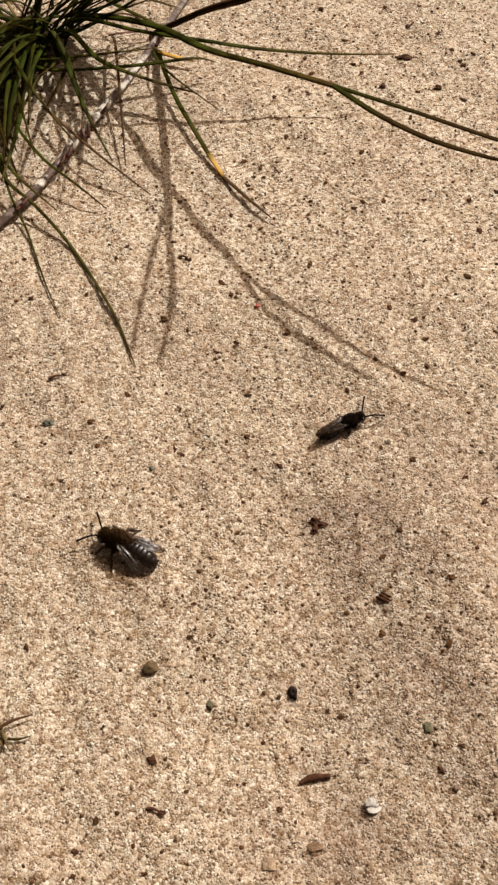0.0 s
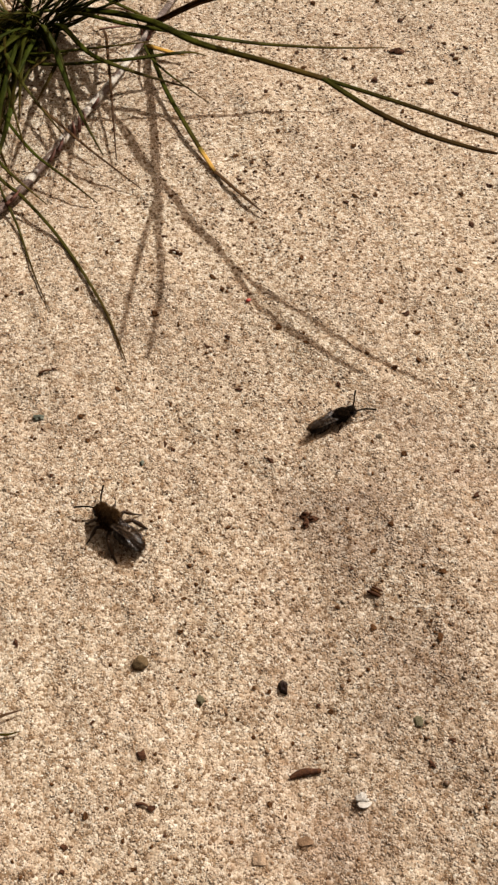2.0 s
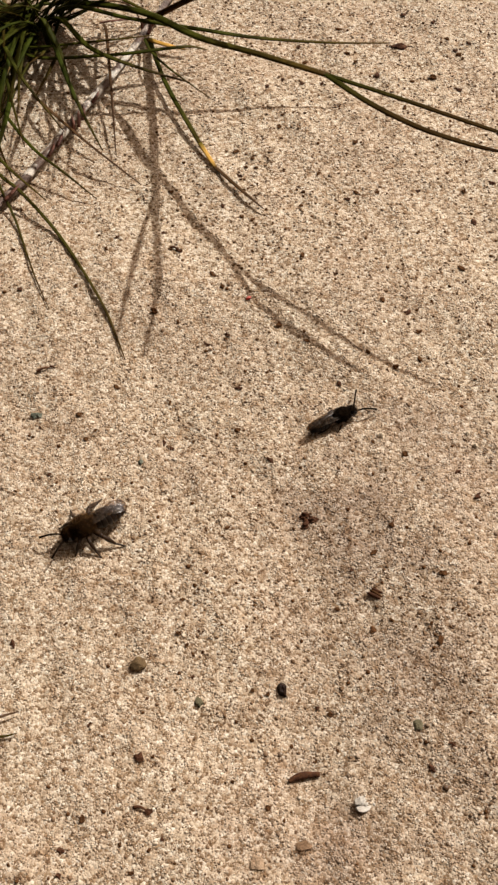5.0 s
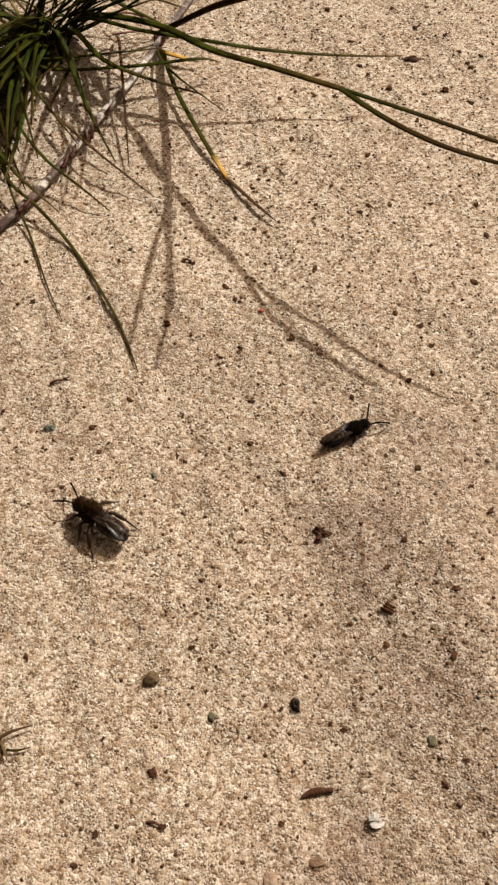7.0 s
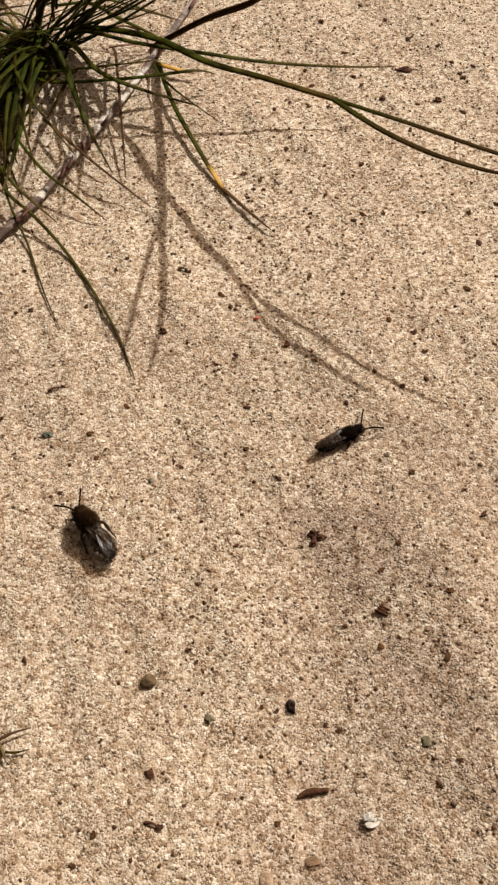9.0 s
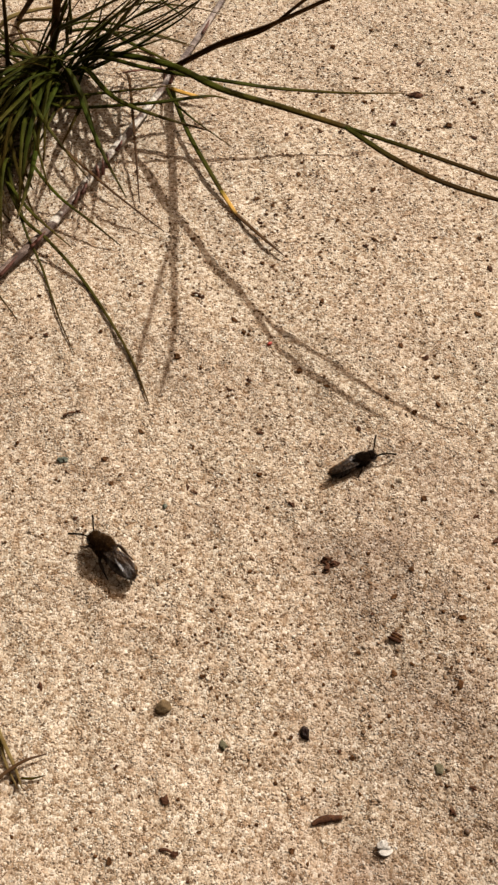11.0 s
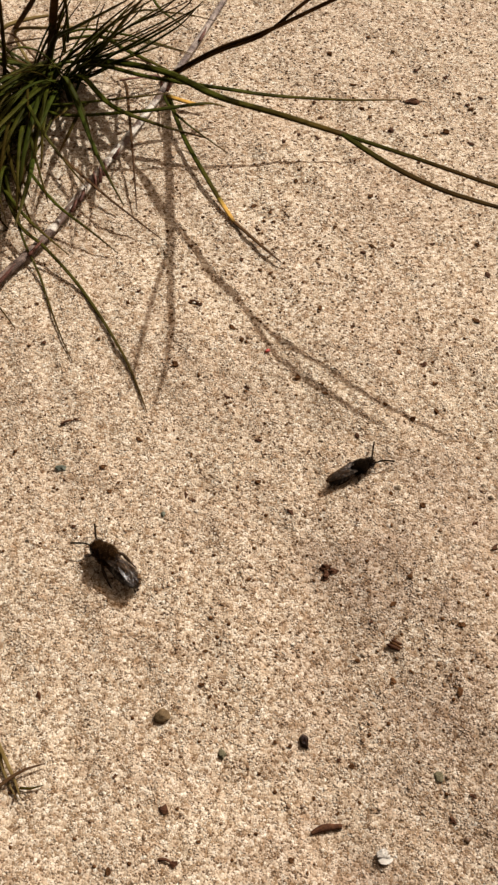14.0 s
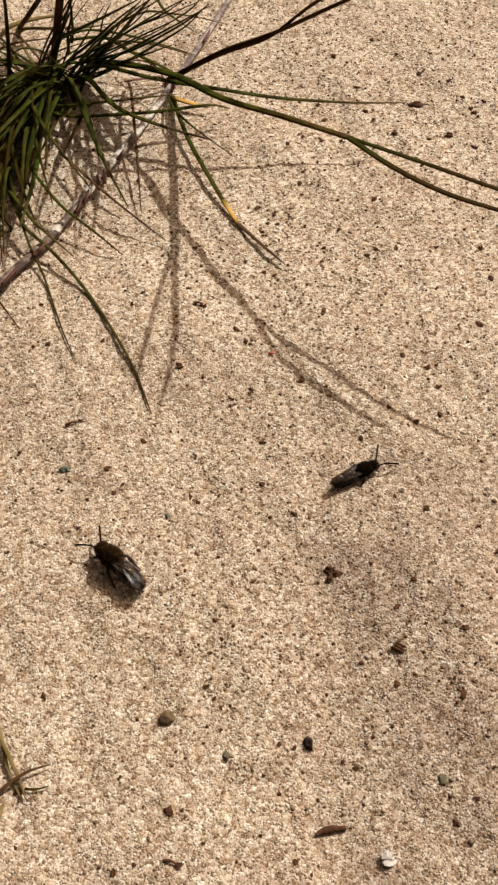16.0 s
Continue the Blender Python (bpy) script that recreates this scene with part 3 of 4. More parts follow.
    blade(t, [(-36.3, 204.5, 0.0), (-36.3, 202.5, 8.0), (-33.2, 197.3, 6.0), (-31.0, 192.0, 5.0), (-28.8, 184.9, 1.0)], 1.1, M_GREEN)
    blade(t, [(-41.2, 196.0, 0.0), (-41.2, 188.1, 8.0), (-42.0, 179.9, 8.0), (-42.0, 170.1, 6.0)], 1.3, M_GREEN)
    # the thick of the tuft, falling forwards and to the side
    blade(t, [(-41.6, 217.0, 2.0), (-42.2, 204.0, 10.0), (-45.0, 195.7, 13.0), (-49.7, 190.3, 13.0), (-53.9, 189.9, 10.0)], 1.07, M_GREEN)
    blade(t, [(-42.2, 216.1, 2.0), (-43.5, 203.0, 9.0), (-46.6, 196.0, 11.0), (-50.0, 189.7, 11.0), (-53.6, 189.7, 8.0)], 0.98, M_GREEN)
    blade(t, [(-42.7, 214.8, 2.0), (-43.6, 199.0, 9.0), (-45.8, 189.8, 11.0), (-48.7, 183.6, 10.0), (-51.4, 181.8, 7.0)], 0.98, M_GREEN)
    blade(t, [(-42.0, 214.4, 2.0), (-42.1, 197.1, 9.0), (-43.5, 186.2, 11.0), (-45.6, 178.4, 10.0), (-48.2, 175.1, 6.0)], 0.90, M_GREEN)
    blade(t, [(-41.7, 214.0, 2.0), (-40.7, 195.3, 9.0), (-40.9, 182.6, 11.0), (-41.8, 175.3, 9.0), (-42.6, 169.5, 5.0), (-43.3, 167.3, 2.0)], 0.90, M_FRESH)
    blade(t, [(-41.1, 213.6, 2.0), (-39.8, 197.5, 8.0), (-39.7, 186.9, 9.0), (-40.5, 181.1, 7.0), (-41.1, 177.5, 4.0)], 0.82, M_GREEN)
    blade(t, [(-42.6, 216.2, 1.0), (-45.0, 201.4, 6.0), (-48.0, 192.0, 7.0), (-51.0, 185.7, 6.0), (-53.3, 182.6, 4.0)], 0.98, M_GREEN)
    blade(t, [(-43.1, 216.6, 1.0), (-46.0, 203.9, 6.0), (-49.7, 195.7, 7.0), (-54.1, 190.3, 6.0)], 1.07, M_GREEN)
    blade(t, [(-40.8, 213.2, 2.0), (-40.5, 197.2, 6.0), (-40.9, 187.1, 5.0), (-41.7, 181.5, 2.0)], 0.74, M_OLIVE)
    blade(t, [(-44.2, 214.7, 1.0), (-46.2, 199.3, 5.0), (-48.3, 188.5, 6.0), (-51.0, 180.6, 5.0)], 0.90, M_GREEN)
    blade(t, [(-43.4, 213.6, 1.0), (-44.5, 196.4, 5.0), (-46.1, 187.0, 5.0), (-47.1, 177.4, 4.0), (-48.0, 172.6, 2.0)], 0.90, M_GREEN)
    blade(t, [(-42.2, 216.1, 2.0), (-45.2, 205.9, 8.0), (-49.1, 199.6, 10.0), (-54.0, 197.9, 9.0)], 0.82, M_GREEN)
    blade(t, [(-41.0, 185.0, 9.0), (-42.1, 180.8, 8.0), (-42.5, 176.9, 6.0), (-42.9, 172.3, 4.0)], 0.49, M_STRAW)
    blade(t, [(-42.0, 206.9, 3.0), (-42.4, 192.4, 6.0), (-43.5, 181.9, 6.0), (-45.0, 174.3, 4.0)], 0.66, M_OLIVE)
    blade(t, [(-44.8, 207.6, 4.0), (-46.0, 191.1, 7.0), (-48.2, 178.3, 7.0), (-50.2, 171.0, 5.0)], 0.74, M_GREEN)
    # a second knot of roots, nearer and to the side
    rng = random.Random(12)
    for k in range(92):
        bx, by = (rng.uniform(-60, -41), rng.uniform(188, 204)) if k < 40 else (rng.uniform(-64, -45), rng.uniform(164, 190))
        way, reach, top, bend = rng.uniform(235, 282), rng.uniform(14, 40), rng.uniform(4, 12), rng.gauss(0, 0.18)
        pts = [(bx, by, -0.8)]
        for u in (0.3, 0.65, 1.0):
            w = radians(way) + bend * u
            pts.append((bx + math.cos(w) * reach * u, by + math.sin(w) * reach * u, top * math.sin(math.pi * (0.15 + 0.7 * u)) + 0.4))
        blade(t, pts, rng.uniform(0.38, 0.8), rng.choice((M_GREEN, M_GREEN, M_OLIVE, M_DARK, M_DARK, M_DARK)))
    blade(t, [(-24.6, 206.8, 4.0), (-21.4, 206.3, 5.0), (-17.1, 209.7, 3.0)], 0.6, M_SHEATH, label="thin dark red dry leaf")
    # thinner leaves between them, fanning out of the same root
    rng = random.Random(31)
    for k in range(96):
        bx, by = -41.5 + rng.gauss(0, 3.6), 206.0 + rng.gauss(0, 3.0)
        bend = rng.gauss(0, 0.18)
        if k < 48:
            way, reach, top = rng.triangular(185, 275, 235), rng.uniform(16, 46), rng.uniform(3, 14)
        elif k < 62:
            way, reach, top = rng.uniform(5, 62), rng.uniform(12, 34), rng.uniform(12, 32)
        elif k < 67:
            way, reach, top = rng.uniform(110, 180), rng.uniform(10, 22), rng.uniform(6, 16)
        elif k < 82:
            way, reach, top = rng.uniform(150, 400), rng.uniform(3, 12), rng.uniform(5, 11)
        else:
            way, reach, top = rng.uniform(225, 285), rng.uniform(10, 30), rng.uniform(2, 8)
        pts = [(bx, by, -0.8)]
        for u in (0.25, 0.6, 1.0):
            w = radians(way) + bend * u
            rise = top * (math.sin(math.pi * (0.1 + 0.68 * u)) if k < 48 else u ** 0.75)
            pts.append((bx + math.cos(w) * reach * u, by + math.sin(w) * reach * u, rise + 0.4))
        blade(t, pts, rng.uniform(0.4, 0.85), rng.choice((M_GREEN, M_GREEN, M_FRESH, M_OLIVE, M_DARK)))
    return t


def tall_blade():
    """The two tall blades that sway together; built from their root, which is the origin."""
    t = thing("grass_shoot", "tall purple-brown forked grass shoot rising beside the tuft", "grass")
    t.matrix_basis = pose(-15.3 * MM, 213.2 * MM, 0)
    stalk = blade(t, [(0.1, 0.2, 0.0), (2.7, -2.2, 3.4), (13.4, -12.7, 17.2), (23.2, -23.8, 29.2), (32.8, -34.5, 42.0), (39.6, -42.6, 51.5), (43.9, -50.1, 60.0)],
                  1.75, M_RUSSET, taper=0.6)
    blade(stalk, [(-0.2, -0.2, 0.0), (2.2, -2.8, 2.8), (13.0, -13.2, 16.6), (22.5, -24.3, 28.6), (28.1, -27.7, 36.0), (30.8, -34.8, 43.5), (33.4, -41.4, 50.0), (35.6, -45.8, 54.8), (37.2, -48.9, 58.2)],
          1.3, M_RUSSET, taper=0.5)
    return t


def side_shoot():
    t = thing("grass_shoot", "small green grass shoot with a yellowed leaf on the sand", "grass")
    leaf = blade(t, [(-13.7, 207.0, 0.0), (-11.9, 198.2, 1.8), (-8.5, 187.2, 2.4), (-2.3, 173.6, 1.6), (-1.3, 171.5, 1.5)], 0.9, M_GREEN, taper=0.1)
    blade(leaf, [(-1.3, 171.5, 1.5), (0.5, 167.9, 1.3), (2.1, 164.9, 1.0)], 0.85, M_YELLOW, "blade_tip", "bright yellow withered stretch", taper=0.2)
    blade(leaf, [(2.1, 164.9, 1.0), (7.1, 159.2, 0.8), (11.9, 153.9, 0.6)], 0.7, M_BROWN, "blade_tip", "dry brown tip")
    blade(t, [(-15.4, 208.3, 0.0), (-12.7, 197.4, 4.0), (-8.0, 191.2, 4.0), (0.4, 184.9, 2.0)], 0.55, M_GREEN)
    blade(t, [(-15.4, 209.4, 0.0), (-16.6, 209.9, 3.0), (-24.9, 208.1, 3.0)], 0.6, M_SHEATH)
    blade(t, [(-14.2, 206.5, 0.2), (-10.5, 203.0, 1.6), (-5.5, 201.5, 1.4)], 1.1, M_YELLOW, label="short yellow withered leaf", taper=0.7)
    return t


def dry_stem():
    t = thing("dry_twig", "bleached grey dry plant stem lying on the sand", "twig")
    pts = [(-47.5, 143.9, 1.0), (-42.3, 151.4, 1.0), (-37.4, 158.4, 1.2), (-34.1, 164.6, 1.4), (-29.7, 174.0, 1.5), (-26.4, 181.0, 1.6), (-20.4, 193.4, 1.6),
           (-15.0, 206.5, 1.6), (-9.3, 221.2, 1.4), (-2.7, 239.3, 1.4), (0.4, 249.2, 1.2)]
    part("stalk", tube("stalk", pts[:3] + [(-35.6, 161.7, 1.3)], lambda u: 0.98 - 0.06 * u + 0.08 * math.sin(u * 21) * math.sin(u * 9), M_OLDSTEM, 8, 10, 0.9, groove=0.25), t, "mauve-brown lower stalk")
    part("stalk", tube("stalk", [(-36.0, 161.0, 1.3)] + pts[3:8], lambda u: 0.92 - 0.14 * u + 0.08 * math.sin(u * 30) * math.sin(u * 13), M_STEM, 8, 10, 0.9, groove=0.25), t, "bleached pale stalk")
    part("stalk", tube("stalk", [(-15.4, 205.5, 1.6)] + pts[8:], lambda u: 0.78 - 0.12 * u + 0.06 * math.sin(u * 26) * math.sin(u * 11), M_GREYSTEM, 8, 10, 0.9, groove=0.25), t, "grey mauve upper stalk")
    for x, y, turn, ln in ((-28.4, 176.9, 96, 4.6), (-27.4, 178.6, 92, 4.2), (-26.6, 180.4, 88, 3.6), (-30.6, 172.4, 70, 3.8), (-32.0, 169.2, 66, 3.4), (-24.4, 185.4, 60, 3.2),
                           (-38.5, 157.0, 52, 5.0), (-43.5, 149.6, 55, 6.0), (-14.2, 208.6, 72, 3.4), (-13.4, 210.4, 40, 2.6), (-7.0, 228.0, 66, 5.0)):
        x, y = x + 0.7, y - 1.1
        d = (math.cos(radians(turn)) * ln / 2, math.sin(radians(turn)) * ln / 2)
        p = [(x - d[0], y - d[1], 1.9), (x, y, 2.35), (x + d[0] - 0.4, y + d[1] + 0.2, 2.5)]
        part("leaf_sheath", tube("leaf_sheath", p, 0.42, M_SHEATH, 4, 6, 0.5), t, "torn red-brown leaf sheath")
    return t


def dry_sprig():
    t = thing("dry_sprig", "small dry olive-brown grass sprig lying on the sand", "grass")
    blade(t, [(-33.9, 59.6, 0.8), (-31.9, 55.2, 1.3), (-30.0, 51.9, 1.2), (-28.4, 49.1, 1.0), (-27.2, 46.5, 0.5)], 0.60, M_STRAW)
    blade(t, [(-32.6, 45.9, 0.6), (-30.0, 48.4, 1.2), (-27.2, 50.3, 1.4), (-24.1, 51.6, 0.8)], 0.55, M_BROWN)
    blade(t, [(-27.5, 48.0, 0.6), (-25.8, 47.9, 0.8), (-23.9, 48.5, 0.6)], 0.34, M_DARK)
    blade(t, [(-31.8, 40.2, 0.5), (-30.9, 43.3, 1.2), (-30.3, 45.9, 0.6)], 0.98, M_STRAW)
    blade(t, [(-32.5, 57.1, 1.0), (-31.4, 53.7, 0.8), (-30.1, 50.2, 0.6), (-27.8, 46.4, 0.3)], 0.52, M_STRAW)
    blade(t, [(-28.3, 49.2, 0.5), (-28.0, 47.6, 0.4), (-28.4, 45.6, 0.2)], 0.30, M_BROWN)
    return t


grass_tuft()
TALL_BLADE = tall_blade()
side_shoot()
dry_stem()
dry_sprig()


# ---- stones and crumbs ----
def rest(x, y, up, turn=0, tip=0):
    return pose(x * MM, y * MM, (float(ground_z(x, y)) + up) * MM, tip, 0, turn)


def lay(name, me, x, y, up, turn, label, category, group="", tip=0):
    ob = thing(name, label, category, group, me)
    ob.matrix_basis = rest(x, y, up, turn, tip)
    return ob


lay("pebble", lump("pebble", (1.4, 1.25, 0.85), M_PEBBLE, 6, 0.2, 4, True, 0.55), -7.2, 59.2, 0.15, 20, "rounded olive-brown pebble lying on the sand", "pebble")
lay("black_stone", lump("black_stone", (1.0, 1.65, 0.95), M_JET, 8, 0.3, 3, False, 1.0), 14.5, 55.8, 0.3, 8, "small glossy black stone chip on the sand", "stone")
lay("blue_grey_stone", lump("blue_grey_stone", (0.9, 0.7, 0.45), M_SLATE, 12, 0.5, 2, False, 0.7), -27.5, 104.4, 0.15, 10, "small blue-grey stone half sunk in sand", "stone", "grey stones")
lay("blue_grey_stone", lump("blue_grey_stone", (0.6, 0.5, 0.4), M_SLATE, 14, 0.5, 2, False, 0.7), -9.0, 95.1, 0.1, 50, "small blue-grey stone half sunk in sand", "stone", "grey stones")
lay("blue_grey_stone", lump("blue_grey_stone", (0.85, 0.7, 0.45), M_DUN, 16, 0.5, 2, False, 0.7), 2.1, 53.5, 0.1, 80, "small dun grey stone half sunk in sand", "stone", "grey stones")
lay("blue_grey_stone", lump("blue_grey_stone", (1.0, 0.8, 0.45), M_DUN, 18, 0.5, 2, False, 0.7), 34.3, 50.3, -0.05, 15, "small dun grey stone half sunk in sand", "stone", "grey stones")
lay("red_grain", lump("red_grain", (0.6, 0.35, 0.3), M_RED, 5, 0.2), 9.0, 131.3, 0.3, 20, "tiny bright red grain on the sand", "grain")
lay("pebble", lump("pebble", (1.4, 0.9, 0.5), M_UMBER, 33, 0.45, 3, False, 0.5), 17.1, 33.3, 0.0, 20, "brown pebble half sunk in the sand", "pebble")
lay("pale_stone", lump("pale_stone", (1.0, 1.2, 0.6), M_BUFF, 37, 0.4, 3, False, 0.5), 10.7, 31.2, -0.3, 20, "buff brown stone half sunk in the sand", "stone")

flake = thing("white_flake", "broken chalky white flake lying on the sand", "flake")
flake.matrix_basis = rest(25.7, 38.9, 0.2)
for size, seed, at in (((0.95, 0.8, 0.55), 41, (-0.3, 0.45, 0.12, 8, 5, 30)), ((1.1, 0.7, 0.5), 44, (0.15, -0.38, 0.05, -10, 5, 12)),
                       ((0.4, 0.35, 0.3), 47, (0.5, 0.2, 0.1, 0, 0, 40)), ((0.32, 0.26, 0.2), 49, (1.7, 0.2, -0.1, 0, 0, 0))):
    part("piece", lump("piece", size, M_WHITE, seed, 0.35, 2, False, 1.0), flake, at=pose(at[0] * MM, at[1] * MM, at[2] * MM, *at[3:]))

husk = thing("twig_fragment", "short curved red-brown bark fragment on the sand", "twig")
husk.matrix_basis = pose(0, 0, (float(ground_z(17.7, 43.0)) - 0.1) * MM)
part("bark", tube("bark", [(15.4, 42.3, 0.35), (16.7, 43.0, 0.5), (18.3, 43.3, 0.55), (19.9, 43.4, 0.45)], lambda u: 0.24 + 0.30 * math.sin(min(1, u * 1.25) * 2.6), M_BARK, 8, 9, 0.75), husk)
for x in (17.0, 18.2, 19.3):
    part("ridge", tube("ridge", [(x, 42.85, 0.6), (x + 0.15, 43.2, 0.95), (x + 0.3, 43.65, 0.65)], 0.09, M_CRUMB, 3, 6, 0.8), husk)

clod = thing("brown_clod", "dark red-brown crumbly clod on the sand", "clod")
clod.matrix_basis = rest(19.2, 84.6, 0.2)
part("crumb", lump("crumb", (0.85, 0.65, 0.6), M_BARK, 51, 0.5, 3, False, 0.5), clod, at=pose(-0.6 * MM, 0.7 * MM, 0.1 * MM))
part("crumb", lump("crumb", (0.95, 0.7, 0.5), M_BARK, 52, 0.5, 3, False, 0.5), clod, at=pose(0.8 * MM, 0.1 * MM, 0))
part("crumb", lump("crumb", (0.7, 0.8, 0.45), M_BARK, 53, 0.5, 3, False, 0.5), clod, at=pose(-0.4 * MM, -0.8 * MM, -0.05 * MM))
chip = thing("bark_chip", "striped dark red-brown bark chip on the sand", "chip")
chip.matrix_basis = rest(29.3, 71.2, 0.2, -28)
for k in range(3):
    part("layer", lump("layer", (1.3 - 0.15 * k, 0.3, 0.35), (M_BARK, M_CRUMB, M_BARK)[k], 60 + k, 0.2), chip, at=pose(0.1 * k * MM, (k - 1) * 0.48 * MM, 0))
lay("bark_chip", lump("bark_chip", (1.9, 0.9, 0.6), M_BARK, 71, 0.5, 3, False, 0.5), 42.4, 205.3, 0.4, 12, "red-brown bark chip lying on the sand", "chip")



def sliver(x0, y0, x1, y1):
    """A bit of dry stalk lying between two spots."""
    t = thing("dry_sliver", "thin dark brown sliver of dry stalk on the sand", "sliver", "dry slivers on the sand")
    z = float(ground_z((x0 + x1) / 2, (y0 + y1) / 2))
    part("stalk", tube("stalk", [(x0, y0, z + 0.3), (x0 * 0.6 + x1 * 0.4 + 0.15, y0 * 0.6 + y1 * 0.4 + 0.2, z + 0.5), (x1, y1, z + 0.2)], 0.26, M_BARK, 5, 7, 0.8), t)
    part("husk", lump("husk", (0.6, 0.45, 0.3), M_BARK, int(abs(x0) * 7), 0.5, 2, False, 0.5), t, at=pose(x1 * MM, y1 * MM, (z + 0.25) * MM))


sliver(-28.6, 113.4, -25.9, 114.4)
sliver(-6.5, 38.1, -4.4, 37.6)
sliver(-6.2, 143.5, -4.3, 142.7)

CRUMBS = [lump("dark_crumb", (1, 0.8, 0.7), M_CRUMB, 80 + k, 0.9, 2, False, 0.8) for k in range(6)]
RUSTY = [lump("dark_crumb", (1, 0.7, 0.6), M_BARK, 90 + k, 0.9, 2, False, 0.8) for k in range(4)]
# place and half width in mm
CRUMBS_A = [(52.5, 236.9, 0.61), (36.6, 232.2, 0.45), (33.6, 229.4, 0.52), (57.5, 228.9, 0.45), (39.2, 223.9, 0.51), (24, 221.8, 0.72), (44.4, 217.2,
            0.79), (50.8, 213.8, 0.78), (28.9, 211.2, 0.56), (53.6, 207.9, 0.63), (58.2, 206.8, 0.63), (19.8, 204.9, 0.61), (55.1, 204.3, 0.62), (55.8,
            203, 0.69), (30.7, 202.8, 0.68), (21.1, 200, 0.61), (32.5, 199.9, 0.61), (36.8, 195.4, 0.93), (49.1, 195.1, 0.81), (16.1, 193.7, 0.53),
            (44.4, 193.6, 0.47), (24.8, 192.8, 0.53), (20.4, 192.4, 0.53), (54.6, 191.4, 0.67), (12.6, 190.8, 0.59), (42.1, 184.4, 0.58), (15.1, 178.5,
            0.57), (-19.8, 178.1, 0.51), (31.2, 173.7, 0.68), (6.3, 170.7, 0.55), (9.6, 168.7, 0.49), (8.4, 166.4, 0.42), (10.4, 166.2, 0.42)]
CRUMBS_B = [(23.2, 164.9, 0.6), (7, 163.9, 0.54), (58.4, 162.7, 0.61), (52.6, 160.3, 0.55), (43.2, 160.2, 0.48), (19.9, 159.8, 0.47), (30.5, 159.2,
            0.54), (34.8, 159.2, 0.54), (-6.7, 158.4, 0.53), (28.8, 157.5, 0.53), (19.4, 155.7, 0.47), (3.8, 155.3, 0.53), (7.7, 152.7, 0.52), (53.7,
            152.2, 0.7), (9.6, 152, 0.46), (-7.8, 147.4, 0.4), (-16.5, 145.7, 0.45), (9.7, 143.7, 0.39), (-6.2, 143.1, 0.5), (-4.8, 143.1, 0.56),
            (-36.5, 142.8, 0.45), (-18.5, 142.7, 0.45), (19.4, 142.1, 0.67), (38.7, 140, 0.28), (50.1, 139.5, 0.67), (25.6, 137.4, 0.38), (2.1, 137.3,
            0.61), (45.2, 134.2, 0.27), (4.1, 134.1, 0.55), (-23.5, 133.8, 0.44), (-33.8, 132.5, 0.55), (43.5, 131.4, 0.33), (-2.1, 131.4, 0.33)]
CRUMBS_C = [(34.1, 131.2, 0.65), (38.9, 128.8, 0.64), (28, 127.7, 0.27), (-8.6, 127.4, 0.74), (38.7, 125.9, 0.37), (53.9, 125.8, 0.38), (-3.9, 125.2,
            0.42), (14.6, 124.8, 0.79), (40.5, 124.2, 0.58), (19.3, 122.9, 0.42), (5.3, 122.5, 0.52), (55.6, 122.2, 0.64), (19.8, 120.7, 0.47), (1.6,
            120.3, 0.47), (-0.1, 119.9, 0.31), (1.4, 118.8, 0.36), (30.8, 118.6, 0.47), (40.1, 117.4, 0.57), (45, 116.8, 0.31), (35.6, 115.8, 0.62),
            (8.5, 114.3, 0.3), (27.3, 114.3, 0.25), (25.3, 111.9, 0.5), (51.9, 110.9, 0.31), (-14.3, 110.8, 0.5), (7.5, 110.7, 0.5), (16.5, 108.4,
            0.25), (8.7, 107.7, 0.3), (-4.6, 107.7, 0.35), (-20.1, 104.3, 0.55), (-2.9, 103.9, 0.25), (-26.8, 101.9, 0.3), (7.2, 101.7, 0.59)]
CRUMBS_D = [(-17.1, 101.2, 0.34), (46.6, 100.5, 0.3), (30.7, 99.9, 0.39), (-0.3, 99.5, 0.29), (-18.7, 99.4, 0.49), (-5.2, 99.3, 0.44), (-4, 98.2, 0.53),
            (-23.1, 97.9, 0.39), (35.9, 97.4, 0.58), (40, 97.2, 0.29), (50.5, 96, 0.3), (13, 95.5, 0.57), (44.5, 93.8, 0.58), (-24, 92.3, 0.48), (-25.6,
            91.5, 0.34), (-13, 89.8, 0.24), (-16.9, 89.1, 0.24), (47.3, 88.8, 0.58), (46.6, 84.7, 0.33), (32.7, 83, 0.56), (35, 82.7, 0.33), (5.8, 82.5,
            0.37), (2.5, 82.1, 0.23), (21.1, 78.5, 0.28), (29.6, 78.3, 0.51), (25.8, 75.3, 0.33), (34, 75.2, 0.28), (40, 74.2, 0.66), (-0.8, 69.9,
            0.36), (23.4, 68.7, 0.46), (31.7, 66.7, 0.37), (37.6, 65.9, 0.37), (-18.8, 65.7, 0.31)]
